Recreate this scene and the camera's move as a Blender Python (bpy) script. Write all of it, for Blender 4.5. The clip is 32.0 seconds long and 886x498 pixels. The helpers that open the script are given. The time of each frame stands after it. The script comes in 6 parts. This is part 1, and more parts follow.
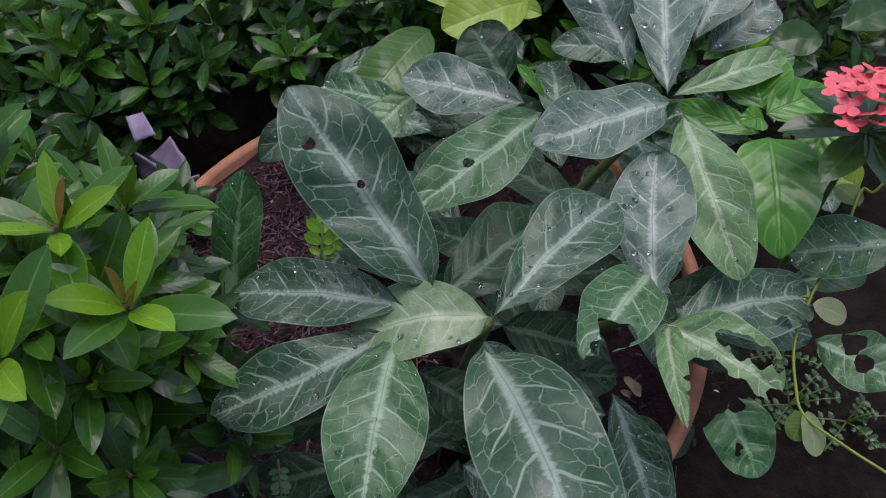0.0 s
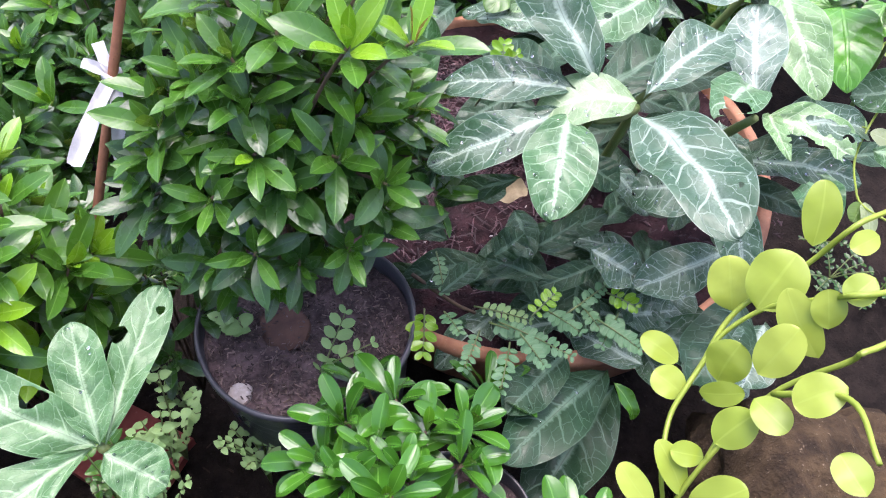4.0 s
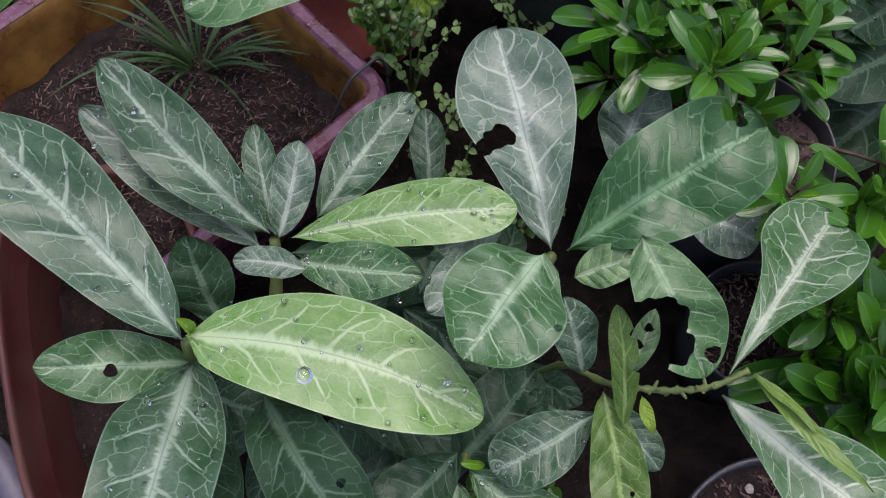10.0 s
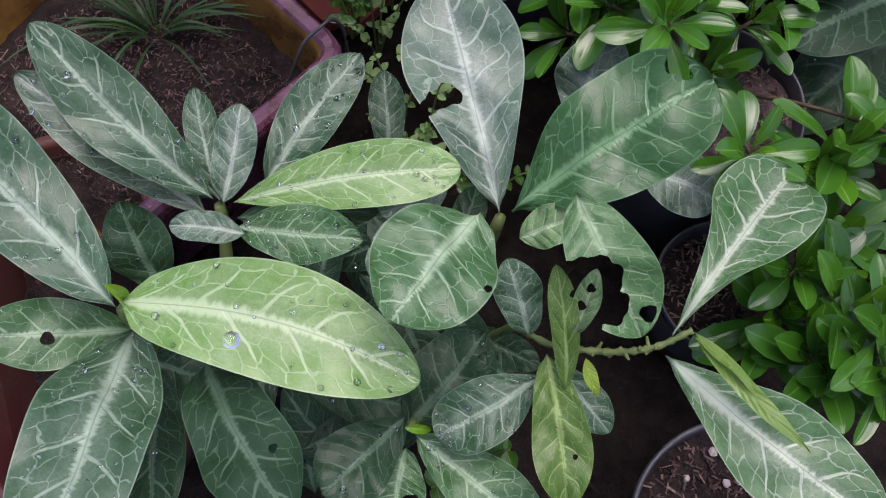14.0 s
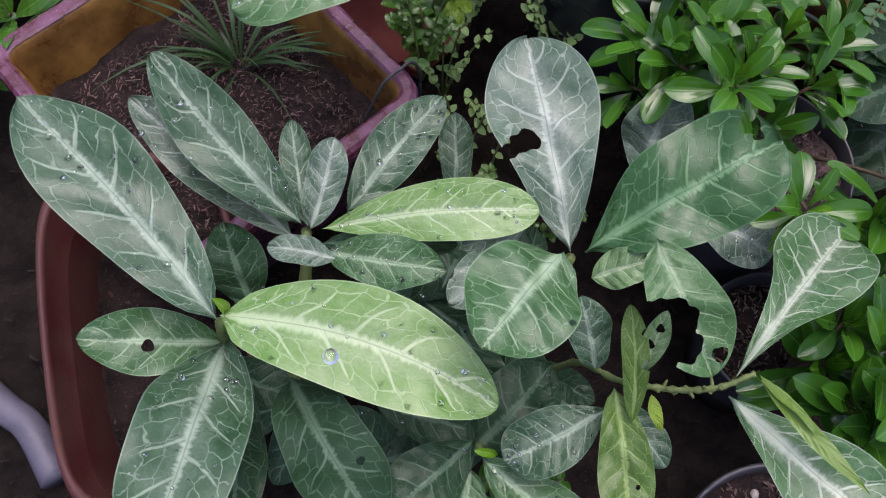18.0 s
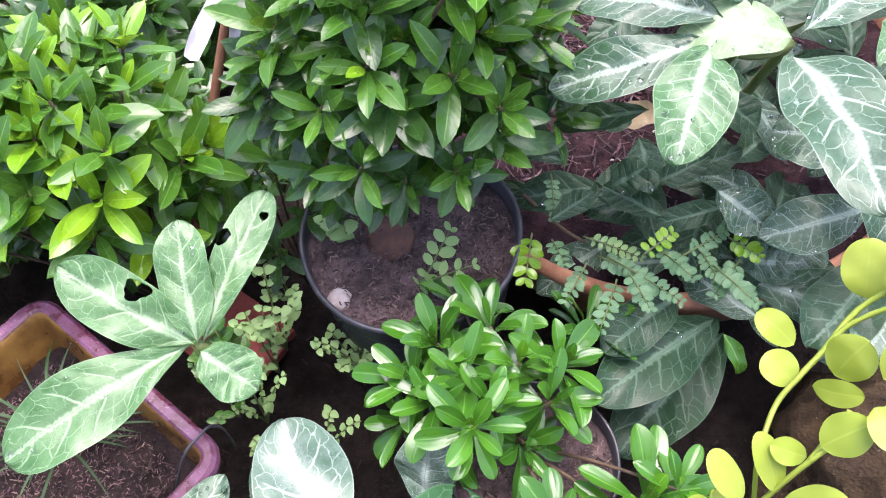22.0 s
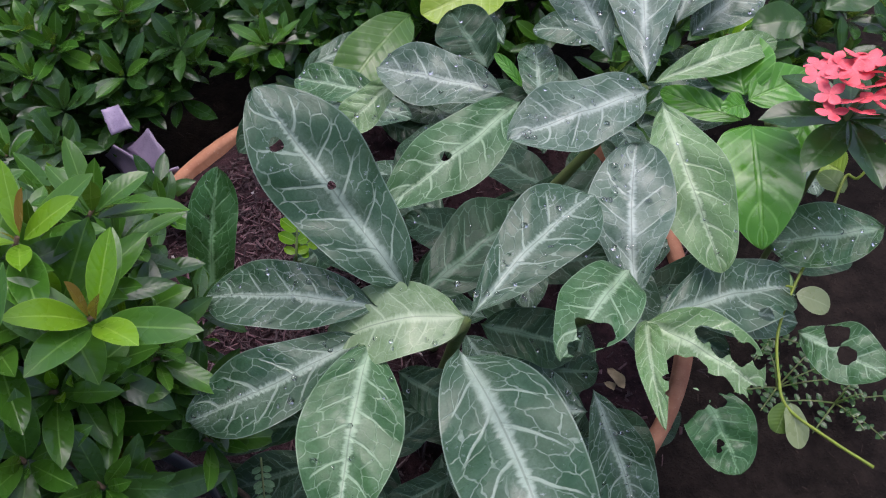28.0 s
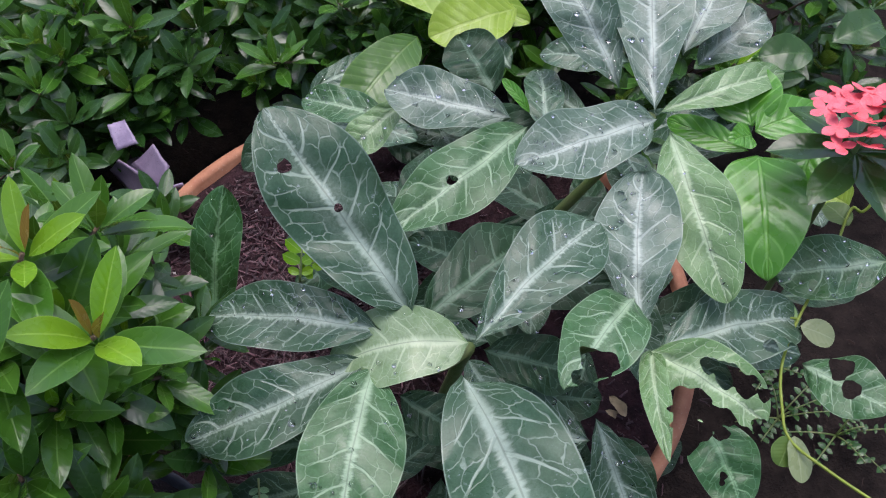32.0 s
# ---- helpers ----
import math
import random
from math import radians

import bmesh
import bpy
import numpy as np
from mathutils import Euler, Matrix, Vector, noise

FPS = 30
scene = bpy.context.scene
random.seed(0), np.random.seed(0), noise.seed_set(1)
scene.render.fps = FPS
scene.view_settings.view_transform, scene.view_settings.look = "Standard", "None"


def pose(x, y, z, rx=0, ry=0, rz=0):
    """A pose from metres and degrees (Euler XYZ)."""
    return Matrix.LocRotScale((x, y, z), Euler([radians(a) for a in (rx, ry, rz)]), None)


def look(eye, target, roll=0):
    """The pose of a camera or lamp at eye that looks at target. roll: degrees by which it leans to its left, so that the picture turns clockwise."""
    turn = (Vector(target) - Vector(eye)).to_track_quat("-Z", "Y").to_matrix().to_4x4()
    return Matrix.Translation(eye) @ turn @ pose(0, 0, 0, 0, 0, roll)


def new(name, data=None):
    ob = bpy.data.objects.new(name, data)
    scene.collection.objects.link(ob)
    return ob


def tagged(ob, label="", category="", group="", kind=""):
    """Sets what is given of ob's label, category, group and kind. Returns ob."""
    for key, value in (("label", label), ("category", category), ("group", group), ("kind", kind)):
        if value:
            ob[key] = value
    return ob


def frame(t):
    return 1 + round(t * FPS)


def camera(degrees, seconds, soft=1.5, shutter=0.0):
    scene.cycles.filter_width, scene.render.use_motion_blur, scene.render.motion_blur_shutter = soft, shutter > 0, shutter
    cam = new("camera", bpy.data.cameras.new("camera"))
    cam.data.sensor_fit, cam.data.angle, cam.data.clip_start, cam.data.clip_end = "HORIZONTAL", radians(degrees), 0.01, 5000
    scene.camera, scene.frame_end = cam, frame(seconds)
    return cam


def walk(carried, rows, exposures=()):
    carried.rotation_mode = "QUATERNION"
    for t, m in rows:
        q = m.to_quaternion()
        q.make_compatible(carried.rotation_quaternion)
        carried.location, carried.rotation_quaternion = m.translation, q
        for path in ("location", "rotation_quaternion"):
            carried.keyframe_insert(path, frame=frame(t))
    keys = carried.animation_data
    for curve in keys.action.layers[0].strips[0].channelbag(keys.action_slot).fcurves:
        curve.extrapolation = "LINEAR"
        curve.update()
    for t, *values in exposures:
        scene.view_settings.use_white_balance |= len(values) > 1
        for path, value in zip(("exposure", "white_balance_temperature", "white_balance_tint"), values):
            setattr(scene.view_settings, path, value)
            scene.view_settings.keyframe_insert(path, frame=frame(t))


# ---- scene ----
import collections
cam = camera(54.75, 32.0, 1.1)
PATH = [
    (0.0, pose(0.3307, 0.2891, 0.9058, 37.47, 1.26, -18.94)),
    (0.5, pose(0.3156, 0.2823, 0.9189, 38.32, 0.93, -18.22)),
    (1.0, pose(0.3026, 0.2761, 0.9132, 38.61, -0.08, -16.90)),
    (1.5, pose(0.2961, 0.2696, 0.9012, 38.40, -0.52, -16.30)),
    (2.0, pose(0.2716, 0.2505, 0.9166, 38.77, -0.55, -16.56)),
    (2.5, pose(0.2247, 0.1915, 0.9407, 39.37, -0.13, -16.99)),
    (4.5, pose(0.0987, 0.0457, 0.9429, 38.11, -1.00, -15.09)),
    (5.0, pose(0.0776, 0.0270, 0.9294, 36.34, -0.16, -11.72)),
    (5.5, pose(0.0486, 0.0195, 0.9066, 34.46, -1.01, -9.02)),
    (6.0, pose(0.0314, 0.0129, 0.8876, 33.90, -1.87, -7.51)),
    (6.5, pose(0.0205, 0.0094, 0.8764, 32.95, -1.92, -5.88)),
    (7.0, pose(0.0083, 0.0074, 0.8655, 31.62, -1.66, -4.25)),
    (7.5, pose(0.0023, 0.0076, 0.8511, 30.00, -1.89, -3.31)),
    (8.0, pose(-0.0102, 0.0079, 0.8365, 28.59, -1.93, -2.35)),
    (8.5, pose(-0.0201, 0.0112, 0.8208, 26.40, -1.39, -1.45)),
    (9.0, pose(-0.0285, 0.0127, 0.8069, 24.65, -1.21, -0.81)),
    (9.5, pose(-0.0327, 0.0122, 0.7886, 23.26, -1.49, -0.44)),
    (10.0, pose(-0.0361, 0.0106, 0.7707, 22.04, -1.24, 0.06)),
    (10.5, pose(-0.0349, 0.0039, 0.7564, 21.29, -0.89, 0.63)),
    (11.0, pose(-0.0294, -0.0001, 0.7509, 20.68, -0.96, 0.75)),
    (11.5, pose(-0.0216, -0.0033, 0.7523, 20.48, -0.69, 0.85)),
    (12.0, pose(-0.0116, -0.0044, 0.7481, 20.09, -0.63, 0.57)),
    (12.5, pose(-0.0057, -0.0058, 0.7489, 20.11, -0.36, 0.18)),
    (13.0, pose(0.0000, 0.0000, 0.7500, 20.00, 0.00, 0.00)),
    (13.5, pose(0.0051, 0.0062, 0.7540, 19.94, 0.26, -0.17)),
    (14.0, pose(0.0103, 0.0093, 0.7596, 20.09, 0.16, -0.29)),
    (14.5, pose(0.0178, 0.0132, 0.7621, 20.38, 0.06, -0.06)),
    (16.5, pose(0.0196, -0.0099, 0.7755, 21.40, 0.24, 0.97)),
    (17.0, pose(0.0043, -0.0140, 0.7779, 21.86, 0.29, 1.20)),
    (17.5, pose(-0.0237, -0.0131, 0.7841, 22.24, -0.21, 2.24)),
    (18.0, pose(-0.0366, -0.0062, 0.7910, 22.53, -0.76, 2.95)),
    (18.5, pose(-0.0329, -0.0031, 0.8084, 22.60, -1.20, 3.15)),
    (19.0, pose(-0.0152, -0.0088, 0.8308, 23.49, -1.32, 2.84)),
    (19.5, pose(0.0132, -0.0055, 0.8429, 24.52, -0.99, 1.85)),
    (20.0, pose(0.0330, -0.0008, 0.8657, 25.43, -0.61, 0.56)),
    (20.5, pose(0.0366, -0.0020, 0.8803, 26.16, -0.08, -0.37)),
    (21.0, pose(0.0445, 0.0048, 0.8929, 26.84, 0.68, -1.61)),
    (21.5, pose(0.0897, 0.0500, 0.9304, 29.05, 2.77, -4.33)),
    (22.0, pose(0.1406, 0.1124, 0.9389, 31.32, 2.67, -6.83)),
    (22.5, pose(0.2028, 0.1569, 0.9426, 33.14, 2.79, -7.99)),
    (23.0, pose(0.2475, 0.2042, 0.9342, 33.83, 2.82, -9.37)),
    (23.5, pose(0.2708, 0.2320, 0.9304, 34.27, 3.13, -10.50)),
    (24.0, pose(0.2877, 0.2490, 0.9269, 34.83, 3.73, -12.18)),
    (24.5, pose(0.3022, 0.2617, 0.9264, 34.63, 4.64, -12.02)),
    (25.0, pose(0.3190, 0.2680, 0.9221, 34.46, 4.61, -13.51)),
    (25.5, pose(0.3290, 0.2791, 0.9234, 34.68, 4.22, -15.22)),
    (26.0, pose(0.3376, 0.2889, 0.9248, 35.46, 4.21, -16.14)),
    (26.5, pose(0.3539, 0.2885, 0.9226, 35.90, 3.88, -17.29)),
    (28.5, pose(0.3485, 0.3113, 0.9046, 35.71, 1.42, -20.31)),
    (29.0, pose(0.3503, 0.3179, 0.9068, 35.70, 1.50, -20.36)),
    (29.5, pose(0.3362, 0.3128, 0.9060, 35.66, 1.31, -19.76)),
    (30.0, pose(0.3251, 0.3095, 0.9135, 36.03, 1.19, -19.26)),
    (30.5, pose(0.3233, 0.3112, 0.9068, 36.37, 0.69, -18.78)),
    (31.0, pose(0.3325, 0.3096, 0.9115, 36.67, 0.58, -18.66)),
    (31.5, pose(0.3383, 0.3076, 0.9081, 36.90, 0.62, -18.76)),
    (32.0, pose(0.3468, 0.3071, 0.9076, 37.07, 0.86, -18.99)),
]
EXPOSURES = [(t, e - 0.13, k - 30, tint + 1.5) for t, e, k, tint in (
    (0.0, 0.0, 5900, 18), (1.0, 0.15, 5900, 20), (2.0, 0.93, 6150, 20), (4.5, 1.88, 5960, 22), (5.3, 1.75, 5960, 21), (5.7, 0.85, 6020, 17), (6.0, 0.46, 6040, 14),
    (7.0, 0.50, 6150, 16), (7.5, 0.66, 6150, 19), (8.0, 0.50, 6150, 20), (9.0, 0.34, 6130, 17), (10.0, 0.43, 6150, 19), (10.5, 0.27, 6170, 20), (11.0, 0.37, 6150, 23), (12.0, 0.82, 6100, 25), (13.0, 0.66, 6170, 21), (14.5, 0.58, 6150, 22), (17.0, 0.58, 6120, 23), (19.0, 0.65, 6130, 21),
    (21.0, 0.48, 6250, 19), (21.6, 0.95, 6180, 20), (22.0, 2.08, 6130, 23), (23.0, 1.35, 6060, 18), (24.0, 1.85, 6200, 19), (24.3, 1.48, 6150, 18), (25.0, 1.12, 6000, 19), (26.0, 0.18, 5920, 20), (29.0, 0.68, 5960, 19),
    (30.0, 0.12, 5900, 18), (31.0, 0.2, 5900, 17), (32.0, 0.68, 5900, 19))]
walk(cam, PATH, EXPOSURES)

# ---- sky and light: bright overcast day ----
world = bpy.data.worlds.new("overcast_sky")
scene.world = world
world.use_nodes = True
wn = world.node_tree
sky = wn.nodes.new("ShaderNodeTexSky")
sky.sky_type, sky.sun_disc = "NISHITA", False
sky.sun_elevation, sky.sun_rotation = radians(78), radians(38)
sky.dust_density, sky.air_density, sky.ozone_density = 6.0, 1.0, 0.4
bg = wn.nodes["Background"]
bg.inputs["Strength"].default_value = 0.15
wn.links.new(sky.outputs[0], bg.inputs["Color"])
sun = new("sun", bpy.data.lights.new("sun", "SUN"))
sun.data.energy, sun.data.angle, sun.data.color = 1.1, radians(52), (1.0, 0.98, 0.95)
sun.matrix_world = look((0.5, 0.9, 3.0), (0.1, 0.4, 0))


# ---- materials ----
class Nodes:
    """A short way to write a node material."""

    def __init__(self, name):
        self.mat = bpy.data.materials.new(name)
        self.mat.use_nodes = True
        self.tree = self.mat.node_tree
        self.shader = self.tree.nodes["Principled BSDF"]

    def node(self, kind, **inputs):
        n = self.tree.nodes.new("ShaderNode" + kind)
        for key, value in inputs.items():
            self.put(n.inputs[key.replace("_", " ")], value)
        return n

    def put(self, socket, value):
        if isinstance(value, bpy.types.NodeSocket):
            self.tree.links.new(value, socket)
        else:
            socket.default_value = value

    def math(self, op, a, b=0.0, clamp=False):
        n = self.tree.nodes.new("ShaderNodeMath")
        n.operation, n.use_clamp = op, clamp
        self.put(n.inputs[0], a)
        self.put(n.inputs[1], b)
        return n.outputs[0]

    def step(self, value, low, high, out0=0.0, out1=1.0):
        n = self.tree.nodes.new("ShaderNodeMapRange")
        n.interpolation_type = "SMOOTHSTEP"
        for i, v in enumerate((value, low, high, out0, out1)):
            self.put(n.inputs[i], v)
        return n.outputs[0]

    def mix(self, fac, a, b):
        n = self.tree.nodes.new("ShaderNodeMix")
        n.data_type = "RGBA"
        self.put(n.inputs[0], fac)
        self.put(n.inputs[6], a)
        self.put(n.inputs[7], b)
        return n.outputs[2]

    def noise(self, vector, scale, detail=3.0, rough=0.55):
        n = self.node("TexNoise", Scale=scale, Detail=detail, Roughness=rough)
        if vector is not None:
            self.put(n.inputs["Vector"], vector)
        return n.outputs[0]

    def place(self):
        return self.node("TexCoord").outputs["Object"]

    def bump(self, height, strength, distance):
        n = self.node("Bump", Strength=strength, Distance=distance, Height=height)
        self.put(self.shader.inputs["Normal"], n.outputs[0])
        self.put(self.shader.inputs["Coat Normal"], n.outputs[0])

    def done(self, color, rough, spec=0.5, **extra):
        self.put(self.shader.inputs["Base Color"], color)
        self.put(self.shader.inputs["Roughness"], rough)
        self.put(self.shader.inputs["Specular IOR Level"], spec)
        for key, value in extra.items():
            self.put(self.shader.inputs[key.replace("_", " ")], value)
        return self.mat

    def thin(self, color, share):
        """Lets some light through a thin blade."""
        glow = self.node("BsdfTranslucent", Color=self.mix(0.35, color, rgb(0.30, 0.42, 0.03)))
        both = self.node("MixShader", Fac=share)
        self.put(both.inputs[1], self.shader.outputs[0])
        self.put(both.inputs[2], glow.outputs[0])
        self.put(self.tree.nodes["Material Output"].inputs["Surface"], both.outputs[0])


def rgb(*c):
    return (*c, 1.0)


def veined_material(name, base, base2, vein, haze, rough=0.33, specks=0.0, net=1.0, relief=0.62, band=0.10, gloss=0.45):
    """A blade with a pale toothed midrib band, a few strong side veins that bend up along the margin, and a fine net between them."""
    k = Nodes(name)
    sep = k.node("SeparateXYZ", Vector=k.node("UVMap").outputs[0])
    u = sep.outputs[0]
    v = k.math("MULTIPLY", k.math("SUBTRACT", sep.outputs[1], 0.5), 2.0)
    a = k.math("ABSOLUTE", v)
    half_of = k.math("SIGN", v)
    rnd = k.node("ObjectInfo").outputs["Random"]
    shift = k.math("MULTIPLY", rnd, 37.0)
    vec = k.node("CombineXYZ", X=k.math("MULTIPLY", u, 4.4), Y=v, Z=shift).outputs[0]
    wob = k.math("SUBTRACT", k.noise(vec, 0.9, 1.0), 0.5)
    wob2 = k.math("SUBTRACT", k.noise(vec, 2.6, 2.0), 0.5)
    wob3 = k.math("SUBTRACT", k.noise(vec, 3.7, 2.0), 0.5)
    patchy = k.noise(vec, 4.2, 4.0, 0.65)
    # midrib: a pale band that tapers to the tip, its edge drawn out in short teeth, with a fine dark groove
    comb = k.node("CombineXYZ", X=k.math("MULTIPLY", u, 52.0), Y=k.math("ADD", k.math("MULTIPLY", half_of, 5.0), k.math("MULTIPLY", v, 1.4)), Z=shift).outputs[0]
    teeth = k.math("SUBTRACT", k.noise(comb, 1.0, 2.0), 0.5)
    wide = k.math("ADD", k.step(u, 0.0, 1.0, 0.22, 0.085), k.step(u, 0.0, 0.45, band, 0.0))
    av = k.math("ADD", a, k.math("ADD", k.math("MULTIPLY", wob2, 0.05), k.math("MULTIPLY", teeth, 0.22)))
    rib = k.step(av, k.math("MULTIPLY", wide, 0.25), wide, 1.0, 0.0)
    groove = k.step(a, 0.006, 0.024, 0.55, 0.0)
    # side veins: five or six a side, alternate
    count = k.math("ADD", 4.7, k.math("MULTIPLY", rnd, 1.5))
    rise = k.math("ADD", k.math("MULTIPLY", a, 0.78), k.math("MULTIPLY", k.math("POWER", a, 2.0), 0.25))
    s = k.math("SUBTRACT", k.math("MULTIPLY", u, count), rise)
    s = k.math("ADD", k.math("ADD", s, k.math("MULTIPLY", half_of, 0.21)), k.math("ADD", k.math("MULTIPLY", wob, 0.45), k.math("MULTIPLY", wob2, 0.13)))
    d = k.math("PINGPONG", s, 0.5)
    thick = k.step(a, 0.0, 0.8, 0.072, 0.042)
    lat = k.step(d, k.math("MULTIPLY", thick, 0.35), thick, 1.0, 0.0)
    lat = k.math("MULTIPLY", lat, k.step(k.math("ADD", a, k.math("MULTIPLY", wob3, 0.3)), 0.64, 0.82, 1.0, 0.0))
    # the net between them, which opens towards the margin
    mesh_at = k.node("CombineXYZ", X=k.math("ADD", k.math("MULTIPLY", u, 12.5), k.math("ADD", k.math("MULTIPLY", wob3, 0.55), k.math("SUBTRACT", shift, k.math("MULTIPLY", a, 1.6)))),
                     Y=k.math("ADD", k.math("MULTIPLY", v, 2.7), k.math("MULTIPLY", wob2, 0.9))).outputs[0]
    cells = k.node("TexVoronoi", Scale=1.0, Randomness=0.72)
    cells.feature, cells.voronoi_dimensions = "DISTANCE_TO_EDGE", "2D"
    k.put(cells.inputs["Vector"], mesh_at)
    web = k.step(cells.outputs["Distance"], 0.018, 0.052, 1.0, 0.0)
    web = k.math("MULTIPLY", web, k.math("MULTIPLY", k.step(a, 0.20, 0.42, 0.22, 1.0), k.step(patchy, 0.30, 0.55, 0.62, net)))
    lat = k.math("MULTIPLY", k.math("MAXIMUM", lat, k.math("MULTIPLY", web, 0.66)), k.step(a, 0.90, 0.975, 1.0, 0.0))
    lat = k.math("MULTIPLY", lat, k.step(patchy, 0.30, 0.50, 0.75, 1.0))
    veins = k.math("MAXIMUM", k.math("MULTIPLY", rib, 0.95), k.math("MULTIPLY", lat, 0.88))
    # blade: mottled, greener towards the margin, frosted along the midrib
    blot = k.step(k.noise(vec, 2.3, 6.0, 0.65), 0.32, 0.68)
    tone = k.mix(blot, rgb(*base), rgb(*base2))
    frost = k.step(k.noise(vec, 14.0, 4.0, 0.7), 0.30, 0.62, 0.35, 1.0)
    near = k.step(k.math("ADD", a, k.math("MULTIPLY", wob, 0.7)), 0.0, 0.55, 1.0, 0.0)
    near = k.math("MULTIPLY", k.math("MULTIPLY", near, frost), haze)
    around = k.math("MULTIPLY", k.step(d, 0.0, 0.16, 0.30, 0.0), k.step(a, 0.08, 0.45, 1.0, 0.0))
    tone = k.mix(k.math("MAXIMUM", near, around), tone, rgb(*[0.75 * c for c in vein]))
    grain = k.noise(k.place(), 700.0, 3.0)
    tone = k.mix(k.math("MULTIPLY", k.step(grain, 0.3, 0.7), 0.28), tone, rgb(*[c * 0.45 for c in base]))
    col = k.mix(k.math("MULTIPLY", veins, 0.9), tone, rgb(*vein))
    col = k.mix(k.math("MULTIPLY", k.math("MULTIPLY", rib, frost), 0.5), col, rgb(*[min(1.0, 1.08 * c) for c in vein]))
    col = k.mix(groove, col, rgb(*[0.4 * c for c in vein]))
    col = k.mix(k.step(a, 0.965, 0.99, 0.0, 0.45), col, rgb(*vein))
    if specks:
        dots = k.step(k.noise(k.place(), 330.0, 4.0, 0.7), 0.58, 0.66)
        dots = k.math("MULTIPLY", dots, k.step(k.noise(k.place(), 32.0, 2.0), 0.50, 0.64))
        col = k.mix(k.math("MULTIPLY", dots, specks), col, rgb(0.55, 0.60, 0.60))
    # quilted relief: the blade swells between sunken veins
    swell = k.math("MULTIPLY", k.step(d, 0.0, 0.42), k.step(a, 0.02, 0.35))
    h = k.math("SUBTRACT", k.math("MULTIPLY", swell, 0.7), k.math("ADD", k.math("MULTIPLY", lat, 0.35), k.math("MULTIPLY", rib, 0.5)))
    h = k.math("ADD", h, k.math("MULTIPLY", patchy, 0.45))
    k.bump(k.math("ADD", h, k.math("MULTIPLY", grain, 0.10)), relief, 0.0017)
    wet = k.step(k.noise(k.place(), 30.0, 3.0), 0.35, 0.7, rough - 0.10, rough + 0.12)
    k.thin(col, 0.16)
    return k.done(col, wet, gloss)


VEINED = {
    "slate": veined_material("veined_leaf_slate", (0.028, 0.082, 0.034), (0.066, 0.136, 0.074), (0.29, 0.39, 0.29), 0.42, 0.36, 0.35),
    "steel": veined_material("veined_leaf_steel", (0.026, 0.078, 0.035), (0.062, 0.124, 0.070), (0.32, 0.41, 0.32), 0.45, 0.36, 0.4),
    "silver": veined_material("veined_leaf_silver", (0.060, 0.124, 0.074), (0.145, 0.218, 0.158), (0.40, 0.48, 0.40), 0.75, 0.36, 0.3),
    "green": veined_material("veined_leaf_green", (0.032, 0.108, 0.028), (0.074, 0.172, 0.068), (0.30, 0.43, 0.27), 0.42, 0.36, 0.15),
    "palegreen": veined_material("veined_leaf_pale_green", (0.125, 0.25, 0.085), (0.18, 0.30, 0.13), (0.38, 0.50, 0.30), 0.3),
    "pale": veined_material("veined_leaf_yellow_green", (0.115, 0.27, 0.045), (0.20, 0.34, 0.12), (0.42, 0.55, 0.32), 0.40, relief=0.4),
    "deep": veined_material("veined_leaf_deep_green", (0.026, 0.096, 0.024), (0.044, 0.132, 0.042), (0.15, 0.29, 0.14), 0.10, 0.32),
    "fresh": veined_material("veined_leaf_fresh_green", (0.048, 0.138, 0.036), (0.100, 0.210, 0.082), (0.25, 0.365, 0.205), 0.36, 0.36, 0.1),
    "milky": veined_material("veined_leaf_milky_green", (0.15, 0.255, 0.105), (0.22, 0.32, 0.17), (0.34, 0.44, 0.27), 0.35, relief=0.18),
    # leaf green darkened so that low leaves carry painted shade
    "dark": veined_material("veined_leaf_shade_tone", (0.014, 0.044, 0.018), (0.026, 0.066, 0.031), (0.100, 0.170, 0.108), 0.10, 0.40, gloss=0.28),
    "cream": veined_material("veined_leaf_cream_ribbed", (0.040, 0.125, 0.034), (0.100, 0.205, 0.088), (0.47, 0.55, 0.42), 0.50, 0.34, 0.1, band=0.55),
    "olive": veined_material("veined_leaf_olive", (0.055, 0.130, 0.016), (0.095, 0.175, 0.030), (0.22, 0.33, 0.10), 0.15, 0.38),
}


